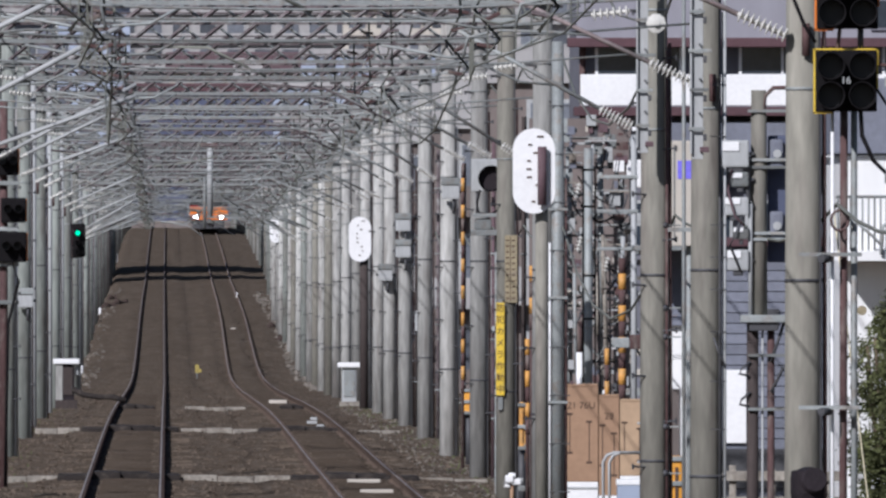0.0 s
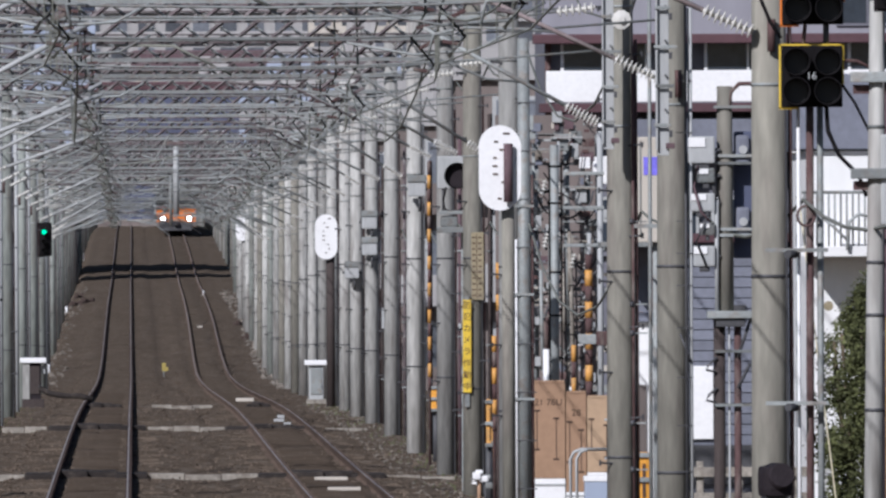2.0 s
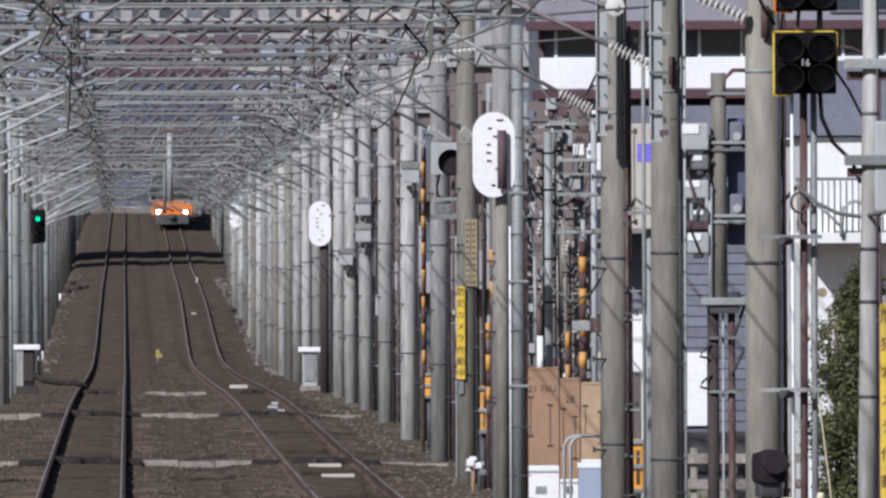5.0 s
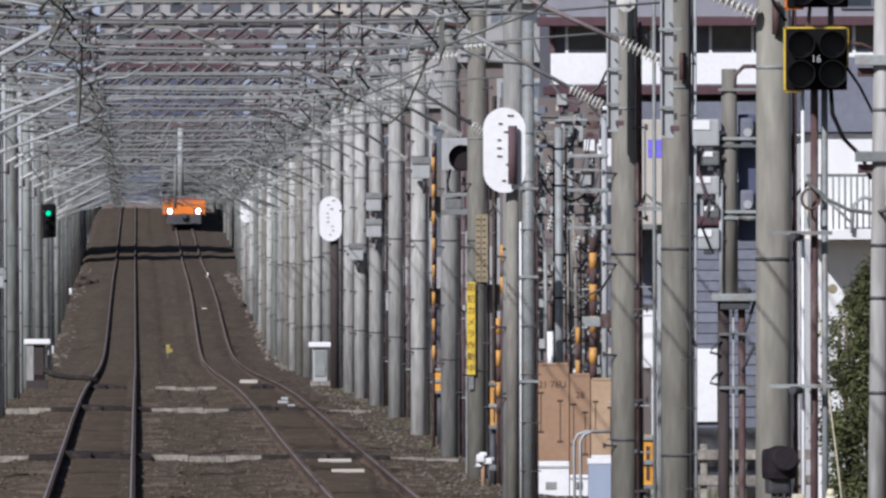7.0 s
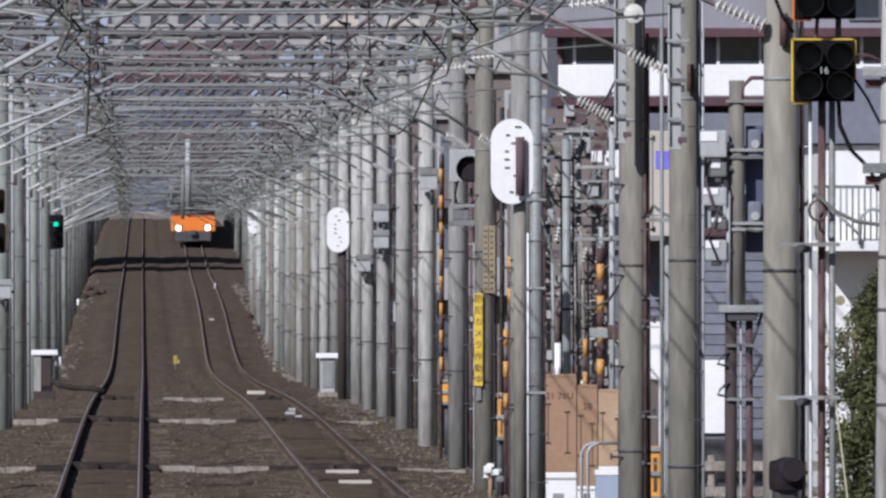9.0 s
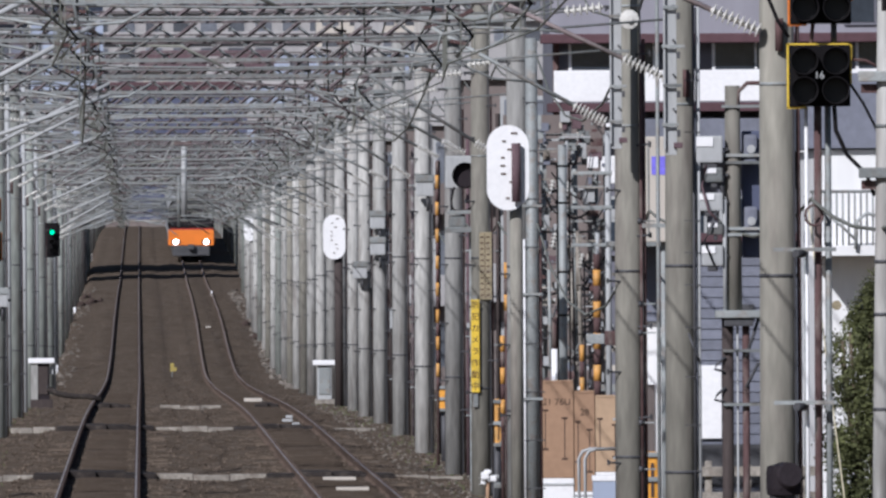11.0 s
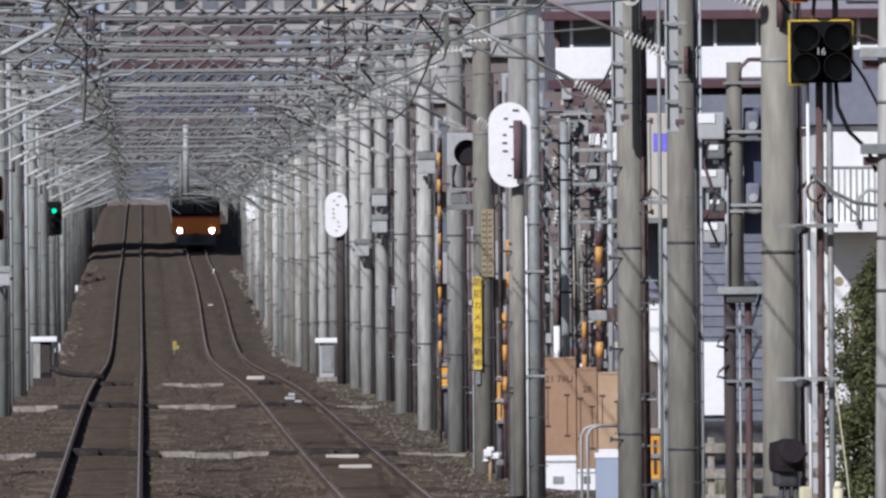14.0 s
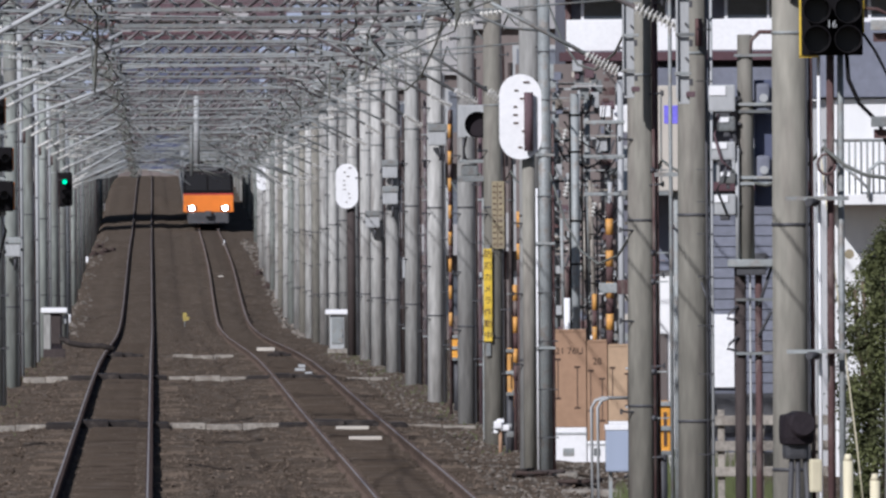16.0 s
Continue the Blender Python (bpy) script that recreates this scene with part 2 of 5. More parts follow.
def insulator(bm, a, b, n=9, r=0.06):
    """A string of porcelain sheds from a to b, turned in one piece."""
    a, b = Vector(a), Vector(b)
    d = (b - a).normalized()
    q = d.to_track_quat("Z", "Y").to_matrix()
    prof = [(0.0, r * 0.35)]
    for i in range(n):
        u = (i + 0.3) / n
        prof += [(u, r * 0.35), (u + 0.12 / n, r), (u + 0.3 / n, r * 0.85), (u + 0.42 / n, r * 0.35)]
    prof.append((1.0, r * 0.35))
    rings = [[bm.verts.new(a.lerp(b, u) + q @ Vector((c * math.cos(k * math.pi / 5), c * math.sin(k * math.pi / 5), 0))) for k in range(10)] for u, c in prof]
    for p, o in zip(rings, rings[1:]):
        for k in range(10):
            bm.faces.new((p[k], p[(k + 1) % 10], o[(k + 1) % 10], o[k]))
    bm.faces.new(rings[0][::-1]), bm.faces.new(rings[-1])
    return bm


# ---- the lie of the land ----
_py = np.array([-60, 430, 500, 580, 680, 780, 890, 976, 1100, 1250, 1330, 1446, 1637, 1800, 2000, 2300, 2700, 5200], float)
_pz = np.array([0, 0, -0.18, -0.5, -0.87, -0.97, -0.32, 0.35, 0.98, 1.45, 2.12, 3.15, 4.5, 5.1, 5.3, 4.6, 3.0, 3.0], float)


def rail_z(y):
    """Height of the rail tops along the line: level, a dip, then a long climb to a crest."""
    return float(np.mean([np.interp(y + o, _py, _pz) for o in (-45, -30, -15, 0, 15, 30, 45)]))


TRACKS = (-0.65, 2.80)
# narrower than the true 1.067, to fit the camera's view
GAUGE = 0.985
LEFT_ROW, RIGHT_ROW = -2.65, 4.70


def track_x(cx, y):
    """The centre line of a track: the left one is straight, the right one swings in past the dip and out again."""
    if cx < 0:
        return float(np.interp(y, (700, 1200), (-0.60, -0.68)))
    return float(np.mean([np.interp(y + o, (240, 290, 335, 410, 535, 740, 950, 1250), (2.95, 2.86, 2.77, 2.70, 2.65, 2.61, 2.83, 3.0)) for o in (-30, -15, 0, 15, 30)]))


def grid_sheet(bm, xs, ys, height):
    rows = [[bm.verts.new((x, y, height(x, y))) for x in xs] for y in ys]
    for a, b in zip(rows, rows[1:]):
        for i in range(len(xs) - 1):
            bm.faces.new((a[i], a[i + 1], b[i + 1], b[i])).smooth = True
    return bm


def bed_height(x, y):
    z = rail_z(y)
    near = noise.noise((x * 1.7, y * 0.23, 0)) * 0.04 + noise.noise((x * 5.1, y * 1.1, 3)) * 0.03
    d = min(abs(x - track_x(t, y)) for t in TRACKS)
    top = -0.135 if d < 0.52 else (-0.15 if d < 1.3 else -0.19)
    far = min(1.0, max(0.0, (y - 650.0) / 100.0))
    if x < LEFT_ROW - 0.3 - 0.4 * far:
        top -= min(0.35, (LEFT_ROW - 0.3 - 0.4 * far - x) * 0.5)
    if x < LEFT_ROW - 0.25:
        top -= far * min(0.8, (LEFT_ROW - 0.25 - x) * 0.9)
    if d > 0.8:
        near += far * 0.1 * noise.noise((x * 0.45, y * 0.012, 7))
    if x > RIGHT_ROW + 0.2 + far:
        top -= min(0.1, (x - RIGHT_ROW - 0.2 - far) * 0.15)
    return z + top + near * (0.35 if d < 0.52 else 1.0)


def build_ground():
    """One sheet to the horizon: the ballasted line, the land beside it, and the rise of the far town."""
    xs = [-2500, -400, -60, -14, -6, -4.4] + list(np.arange(-3.7, 6.31, 0.25)) + [7.2, 9, 14, 30, 60, 400, 2500]
    ys = [-300, -60, 0, 60, 120, 170] + list(np.arange(200, 560, 0.7)) + list(np.arange(560, 1400, 3.0)) + list(np.arange(1400, 2360, 20)) + [2500, 2800, 3300, 4000, 4800]
    bm = grid_sheet(bmesh.new(), xs, ys, bed_height)
    g = part("ground", bm, "ballast")
    tagged(g, "brown ballast and bare earth along the railway", "ground", kind="structure")


build_ground()


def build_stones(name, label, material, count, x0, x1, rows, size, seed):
    """Loose ballast stones that stand proud of the bed, spread evenly over the camera's view."""
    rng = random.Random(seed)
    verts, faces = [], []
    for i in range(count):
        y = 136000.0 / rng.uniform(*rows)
        x = rng.uniform(x0, x1)
        d = min(abs(x - track_x(t, y)) for t in TRACKS)
        if 0.46 < d < 0.58:
            continue
        r = rng.uniform(*size) * (0.75 if d < 0.5 else 1.0)
        z = bed_height(x, y)
        a = rng.uniform(0, 6.28)
        k = len(verts)
        for j in range(4):
            q = a + j * 1.5708 + rng.uniform(-0.3, 0.3)
            s = r * rng.uniform(0.7, 1.2)
            verts.append((x + s * math.cos(q), y + s * math.sin(q), z + rng.uniform(-0.004, 0.3) * r))
        verts.append((x + rng.uniform(-0.3, 0.3) * r, y, z + r * rng.uniform(0.45, 1.0)))
        verts.append((x, y, z - r))
        for j in range(4):
            faces.append((k + j, k + (j + 1) % 4, k + 4))
            faces.append((k + (j + 1) % 4, k + j, k + 5))
    me = bpy.data.meshes.new(name)
    me.from_pydata(verts, [], faces)
    me.materials.append(M[material])
    tagged(new(name, me), label, "ballast", kind="stuff")


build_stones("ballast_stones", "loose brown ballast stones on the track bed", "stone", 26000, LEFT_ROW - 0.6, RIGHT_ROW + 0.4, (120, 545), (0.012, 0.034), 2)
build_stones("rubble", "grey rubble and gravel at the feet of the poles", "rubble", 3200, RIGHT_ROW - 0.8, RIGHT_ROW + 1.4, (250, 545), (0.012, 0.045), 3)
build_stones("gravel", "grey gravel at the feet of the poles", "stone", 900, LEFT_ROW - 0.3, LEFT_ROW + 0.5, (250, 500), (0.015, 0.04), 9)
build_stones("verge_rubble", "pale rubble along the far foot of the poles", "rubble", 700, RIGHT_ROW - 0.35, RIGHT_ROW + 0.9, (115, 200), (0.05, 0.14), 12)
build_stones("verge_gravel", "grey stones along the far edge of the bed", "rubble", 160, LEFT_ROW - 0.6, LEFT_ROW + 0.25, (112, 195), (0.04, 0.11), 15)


def build_track(cx, label):
    t = thing("railway_track", label, "railway track", "parallel tracks")
    ys = [20, 120] + list(np.arange(200, 2100, 8.0))
    # pale head band on each rail's left, sunward edge: wear and painted highlight together
    prof = [(-0.0325, 0, 1), (-0.012, 0.001, 0), (0.0325, 0, 0), (0.034, -0.035, 0), (0.009, -0.05, 0), (0.009, -0.125, 0), (0.0625, -0.14, 0), (0.0625, -0.153, 0), (-0.0625, -0.153, 0), (-0.0625, -0.14, 0), (-0.009, -0.125, 0), (-0.009, -0.05, 0), (-0.034, -0.035, 0)]
    for s in (-1, 1):
        bm = bmesh.new()
        off = s * (GAUGE / 2 + 0.0325)
        rings = [[bm.verts.new((track_x(cx, y) + off + p[0], y, rail_z(y) + p[1])) for p in prof] for y in ys]
        for a, b in zip(rings, rings[1:]):
            for i in range(len(prof)):
                f = bm.faces.new((a[i], a[(i + 1) % len(prof)], b[(i + 1) % len(prof)], b[i]))
                f.material_index = 1 if i == 0 else 0
        # the right track's sunlit rail sides are put into its lighter colour
        part("rail", bm, ("rust", "litrunband") if cx < 0 else ("sunrail", "litrunband"), t)
    ys = list(np.arange(205, 640, 1.4))
    us = [-0.455, -0.3, -0.1, 0.1, 0.3, 0.455]
    bm = bmesh.new()
    rows = [[bm.verts.new((track_x(cx, y) + u, y, bed_height(track_x(cx, y) + u, y) + (0.012 if abs(u) < 0.4 else -0.02))) for u in us] for y in ys]
    for a, b in zip(rows, rows[1:]):
        for i in range(len(us) - 1):
            bm.faces.new((a[i], a[i + 1], b[i + 1], b[i])).smooth = True
    tagged(part("rust_stained_ballast", bm, "rustballast", t), "rust-brown ballast between the rails", kind="stuff")
    bm = bmesh.new()
    for i, y in enumerate(np.arange(215, 520, 0.62)):
        z = rail_z(y) - 0.153
        vs = [bm.verts.new((track_x(cx, y) + a, y + b, z + c)) for a, b, c in ((-1, -0.1, 0), (1, -0.1, 0), (1, 0.1, 0), (-1, 0.1, 0), (-1, -0.12, -0.1), (1, -0.12, -0.1), (1, 0.12, -0.1), (-1, 0.12, -0.1))]
        for q in ((0, 1, 2, 3), (4, 5, 1, 0), (5, 6, 2, 1), (6, 7, 3, 2), (7, 4, 0, 3)):
            bm.faces.new([vs[k] for k in q])
    tagged(part("sleeper", bm, "sleeper", t), "concrete sleepers bedded in ballast", kind="stuff")


build_track(TRACKS[0], "narrow-gauge railway track with rusty steel rails in brown ballast")
build_track(TRACKS[1], "narrow-gauge railway track with rusty steel rails beside the pole line")

# ---- the overhead line ----
GANTRIES = [104, 137, 166, 197, 219, 282, 312, 342, 377, 414, 447, 475, 505, 534] + [563 + 30 * i for i in range(48)]
BEAM, MESSENGER, CONTACT = 6.38, 5.32, 4.86


def build_gantry(foot_z=4.46, seed=1, clutter=9, slim=False, arms=True, left=LEFT_ROW, right=RIGHT_ROW, far=False):
    """Two concrete poles, a lattice beam across both tracks, and a swinging bracket on each side."""
    g = thing("overhead_line_gantry", "grey concrete pole pair with steel lattice beam over the tracks", "gantry", "gantries along the line")
    rng = random.Random(seed)
    for x in (left, right):
        if slim and x < 0:
            part("post", rod(bmesh.new(), (x, 0, -1.3), (x, 0, BEAM + 0.75), 0.062, 0.055, 12), "palesteel", g, "slim steel post")
            continue
        # far kinds 17 and 19: darker concretes, the distant row's shade put into colour
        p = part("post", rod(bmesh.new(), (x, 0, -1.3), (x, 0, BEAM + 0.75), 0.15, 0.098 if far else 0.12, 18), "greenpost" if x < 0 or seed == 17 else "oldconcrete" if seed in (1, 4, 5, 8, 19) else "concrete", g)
        bm = bmesh.new()
        for i in range(12 if seed not in (4, 5, 13) else 0):
            z, s = 0.75 + i * 0.44, (-1) ** i
            rod(bm, (x + s * 0.08, -0.1, z), (x + s * 0.215, -0.15, z + 0.01), 0.011, None, 5)
            rod(bm, (x + s * 0.21, -0.15, z - 0.02), (x + s * 0.21, -0.15, z + 0.035), 0.013, None, 5)
        if seed not in (4, 5, 13):
            tagged(part("step_bolt", bm, "darksteel", p), kind="stuff")
        band = None
        for z, r in ((1.25, 0.146), (3.05, 0.139), (4.46, 0.134), (5.62, 0.13)):
            band = part("band", rod(bmesh.new(), (x, 0, z - 0.013), (x, 0, z + 0.013), r, None, 14), "darksteel" if z < 4 else "galv", p)
        part("conduit", rod(bmesh.new(), (x + 0.165, 0.02, -0.2), (x + 0.15, 0.02, 5.3), 0.018, None, 6), "palesteel" if seed % 3 == 2 else "redsteel", p)
        part("earth_wire", rod(bmesh.new(), (x + 0.13, -0.09, -0.2), (x + 0.11, -0.08, 5.6), 0.008, None, 5), "darksteel", p)
    # the low, dark back chord draws the beam's shaded underside in colour
    for y in (-0.22, 0.22):
        for z in (BEAM, BEAM + 0.42):
            if z > BEAM:
                part("chord", box(bmesh.new(), (left - 0.2, y - 0.03, z - 0.012), (right + 0.25, y + 0.03, z + 0.012)), "redsteel" if y > 0 and not far else "lattice", g)
            else:
                part("chord", box(bmesh.new(), (left - 0.2, y - 0.035, z - (0.062 if y > 0 else 0.03)), (right + 0.25, y + 0.035, z + (-0.032 if y > 0 else 0.03 if not far else 0.02))), "lattice" if y > 0 else "galv", g)
    bm = bmesh.new()
    n = 14
    w = (right - left) / n
    # dark front and pale back diagonals: the beam's shade put into their colours
    for y, flip in ((-0.22, 0), (0.22, 1)):
        for i in range(n):
            a, b = left + i * w, left + (i + 1) * w
            z0, z1 = (BEAM + 0.42, BEAM) if flip else (BEAM, BEAM + 0.42)
            rod(bm, (a, y, z0), (b, y, z1), (0.034 if flip else 0.042) if far else (0.022 if flip else 0.032), None, 4)
        part("lattice", bm, "galv" if flip else "lattice", g)
        bm = bmesh.new()
    for i in range(n + 1):
        x = left + i * w
        for z in (BEAM,) if far else (BEAM, BEAM + 0.42):
            rod(bm, (x, -0.22, z), (min(x + w, right), 0.22, z), 0.014, None, 4)
    part("plan_bracing", bm, "galv", g)
    for x, c, s in ((left, TRACKS[0], -1), (right, TRACKS[1], 1)) if arms else ():
        off = {4: 0.07, 5: 0.03}[seed] if seed in (4, 5) and s > 0 else 0.16
        foot = Vector((x - s * off, -0.16 if off < 0.1 else 0.0, foot_z + (rng.uniform(-0.1, 0.1) if s < 0 else 0)))
        top = Vector((c - s * rng.uniform(-0.1, 0.3), 0, 5.40 + (foot_z - 4.46) * 0.9 + rng.uniform(-0.12, 0.16)))
        d = (top - foot).normalized()
        cb = part("cantilever", rod(bmesh.new(), foot + d * 0.4, top, 0.026 if s < 0 and seed < 9 else 0.02, None, 8), "palesteel" if s < 0 and seed < 9 else "rosy" if seed in (4, 5) and s > 0 else "galv", g)
        long = {4: 0.46, 5: 0.52}[seed] if seed in (4, 5) and s > 0 else 0.42
        part("insulator", insulator(bmesh.new(), foot + d * 0.06, foot + d * long, 11 if long > 0.5 else 9), "porcelain", cb)
        bm = bmesh.new()
        rod(bm, foot + Vector((s * 0.08, 0, -0.12)), foot + Vector((s * 0.08, 0, 0.12)), 0.03, None, 6)
        part("pivot", bm, "redsteel", cb)
        bm = bmesh.new()
        stay = Vector((x - s * 0.16, 0, 5.62))
        rod(bm, stay + Vector((-s * 0.45, 0, -0.05)), top, 0.012, None, 6)
        part("stay", bm, "galv", cb)
        part("insulator", insulator(bmesh.new(), stay + Vector((-s * 0.08, 0, -0.01)), stay + Vector((-s * 0.45, 0, -0.05)), 6, 0.06), "porcelain", cb)
        bm = bmesh.new()
        mid = foot.lerp(top, 0.45)
        tube(bm, [mid, mid + Vector((-s * 0.35, 0, 0.03)), (c + s * 0.1, 0, CONTACT + 0.28), (c - s * 0.18, 0, CONTACT + 0.22), (c - s * 0.22, 0, CONTACT + 0.05)], 0.014, 6)
        part("registration_arm", bm, "galv", cb)
    # pull-off droppers over both tracks, and the span wires from pole to pole
    for c in TRACKS:
        bm = bmesh.new()
        tube(bm, [(c, 0, BEAM), (c + 0.02, 0, MESSENGER + 0.25), (c - 0.12, 0, MESSENGER), (c + 0.1, 0, CONTACT + 0.2), (c - 0.05, 0, CONTACT + 0.02)], 0.018, 5)
        part("hanger", bm, "wire", g)
        bm = bmesh.new()
        for k in range(7):
            z = MESSENGER + 0.9 - k * 0.2
            rod(bm, (c - 0.1 + 0.03 * (k % 3), 0.0, z), (c + 0.06 + 0.04 * (k % 2), 0.02, z + 0.05 * (k % 3) - 0.03), 0.02, None, 5)
        tagged(part("hanger_clamp", bm, "redsteel" if seed % 2 else "lattice", g), kind="stuff")
        bm = bmesh.new()
        tube(bm, [(c - 0.75, 0, CONTACT + 0.42), (c - 0.1, 0, CONTACT + 0.3), (c + 0.5, 0, CONTACT + 0.34), (c + 0.8, 0, CONTACT + 0.5)], 0.014, 5)
        part("steady_arm", bm, "galv", g)
    for z, dip in ((5.62, 0.1),) if far else ((5.62, 0.1), (5.2, 0.16)):
        part("span_wire", tube(bmesh.new(), arc((left + 0.12, 0, z), (right - 0.12, 0, z), dip, 6), 0.011, 5), "galv", g)
    # random rods added to thicken the tangle of overhead wires
    for i in range(clutter):
        x0 = rng.uniform(left + 0.2, right - 2.2)
        x1, z0 = x0 + rng.uniform(0.5, 2.2), rng.uniform(4.95, 6.3)
        rise = rng.choice((-1, 1)) * rng.uniform(0.15, 0.7)
        part("tie_rod", tube(bmesh.new(), [(x0, rng.uniform(-0.4, 0.4), z0), ((x0 + x1) / 2, 0, z0 + rng.uniform(-0.1, 0.12)), (x1, rng.uniform(-0.4, 0.4), z0 + rise)], rng.uniform(0.009, 0.022), 5), rng.choice(("galv", "galv", "galv", "wire", "lattice")), g)
    for x0, x1 in ((left - 0.6, left + 0.7), (right - 0.65, right + 0.6)):
        part("crossarm", rod(bmesh.new(), (x0, 0, BEAM + 0.75), (x1, 0, BEAM + 0.75), 0.035, None, 6), "galv", g)
    for x in (left - 0.5, left + 0.6, right - 0.55, right + 0.5):
        part("insulator", insulator(bmesh.new(), (x, 0, BEAM + 0.76), (x, 0, BEAM + 0.95), 4, 0.06), "porcelain", g)
    return g


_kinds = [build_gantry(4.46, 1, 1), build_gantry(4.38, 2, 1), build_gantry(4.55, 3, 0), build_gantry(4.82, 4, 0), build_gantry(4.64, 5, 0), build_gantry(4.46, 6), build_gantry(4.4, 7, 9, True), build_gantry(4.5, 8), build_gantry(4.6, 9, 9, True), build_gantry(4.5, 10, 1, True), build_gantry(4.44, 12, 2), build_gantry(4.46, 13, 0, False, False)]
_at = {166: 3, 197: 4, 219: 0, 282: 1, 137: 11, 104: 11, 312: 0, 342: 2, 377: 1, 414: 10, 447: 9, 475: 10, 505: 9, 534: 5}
_lean = {137: 0.08, 166: -0.023, 197: 0.0, 219: 0.02}
_used = set()
_rng = random.Random(4)
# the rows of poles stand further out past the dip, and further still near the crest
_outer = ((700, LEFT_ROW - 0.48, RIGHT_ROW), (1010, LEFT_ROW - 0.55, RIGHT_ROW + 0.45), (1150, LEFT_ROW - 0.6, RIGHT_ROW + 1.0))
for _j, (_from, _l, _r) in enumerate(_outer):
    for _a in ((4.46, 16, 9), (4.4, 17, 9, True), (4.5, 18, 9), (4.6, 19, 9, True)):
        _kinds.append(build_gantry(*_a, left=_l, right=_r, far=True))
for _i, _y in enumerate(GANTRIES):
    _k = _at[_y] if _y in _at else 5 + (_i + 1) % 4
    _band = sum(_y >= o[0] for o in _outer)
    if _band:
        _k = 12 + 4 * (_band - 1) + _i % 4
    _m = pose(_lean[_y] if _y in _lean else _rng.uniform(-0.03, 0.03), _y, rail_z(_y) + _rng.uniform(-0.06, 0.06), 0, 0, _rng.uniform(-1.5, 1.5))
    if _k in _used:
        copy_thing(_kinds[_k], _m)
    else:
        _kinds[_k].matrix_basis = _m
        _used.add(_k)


def span_wire(name, label, x, h, sag, r, stagger=0.0, drop_to=None, amp=0.0):
    """A wire from gantry to gantry, with its sag; drop_to adds the droppers to the contact wire."""
    t = thing(name, label, "overhead wire", "wires over the tracks")
    bm, dp = bmesh.new(), bmesh.new()
    pts = []
    for k, (a, b) in enumerate(zip(GANTRIES, GANTRIES[1:])):
        s0, s1 = stagger * (-1) ** k, stagger * (-1) ** (k + 1)
        n = 6
        for i in range(n):
            u = i / n
            y = a + (b - a) * u
            w = sag * ((b - a) / 30.0) ** 2
            z = rail_z(y) + h - w * 4 * u * (1 - u)
            x1 = x + s0 + (s1 - s0) * u
            if x < LEFT_ROW + 0.7:
                x1 -= float(np.interp(y, (640, 710), (0.0, 0.5)))
            elif x > RIGHT_ROW - 0.7:
                x1 += float(np.interp(y, (960, 1160), (0.0, 1.0)))
            pts.append((x1, y, z))
            if drop_to and i:
                rod(dp, (x1, y, z), (x1, y, rail_z(y) + drop_to), 0.005, None, 4)
    tube(bm, pts, r, 5)
    part("conductor", bm, "wire", t)
    if drop_to:
        tagged(part("dropper", dp, "wire", t), kind="stuff")
    else:
        dp.free()
    return t


for _c in TRACKS:
    span_wire("messenger_wire", "dark stranded messenger wire with droppers", _c, MESSENGER, 0.2, 0.011, 0.12, CONTACT)
    span_wire("contact_wire", "dark copper contact wire over the track", _c, CONTACT, 0.0, 0.009, 0.12)
for _x, _h, _r in ((LEFT_ROW - 0.5, BEAM + 0.97, 0.013), (LEFT_ROW + 0.6, BEAM + 0.97, 0.016), (RIGHT_ROW - 0.55, BEAM + 0.97, 0.016), (RIGHT_ROW + 0.5, BEAM + 0.97, 0.013)):
    span_wire("feeder_wire", "grey stranded feeder cable above the poles", _x, _h, 0.35, _r)
for _x, _h in ((LEFT_ROW - 0.2, 5.5), (RIGHT_ROW + 0.2, 5.75), (RIGHT_ROW + 0.22, 3.6)):
    span_wire("signal_cable", "dark signal cable tied to the poles", _x, _h, 0.25, 0.014)


# ---- small helpers for lettering and fittings ----
def letters(text, size, x, y, z, parent, material="ink", name="lettering"):
    """Flat raised lettering that faces back along the line, centred on x and z."""
    cu = bpy.data.curves.new(name, "FONT")
    cu.body, cu.size, cu.align_x, cu.align_y, cu.extrude = text, size, "CENTER", "CENTER", 0.001
    ob = new(name, cu)
    me = bpy.data.meshes.new_from_object(ob.evaluated_get(bpy.context.evaluated_depsgraph_get()))
    bpy.data.objects.remove(ob)
    me.materials.clear()
    me.materials.append(M[material])
    o = new(name, me)
    o.matrix_basis = pose(x, y, z, 90, 0, 0)
    o.parent = parent
    return o


def slab(name, parent, material, lo, hi, bevel=0.0, label=""):
    return part(name, box(bmesh.new(), lo, hi, bevel), material, parent, label)


def pipe(name, parent, material, a, b, r, r1=None, sides=10, label=""):
    return part(name, rod(bmesh.new(), a, b, r, r1, sides), material, parent, label)


def cable(name, parent, material, pts, r, sides=6):
    return part(name, tube(bmesh.new(), pts, r, sides), material, parent)


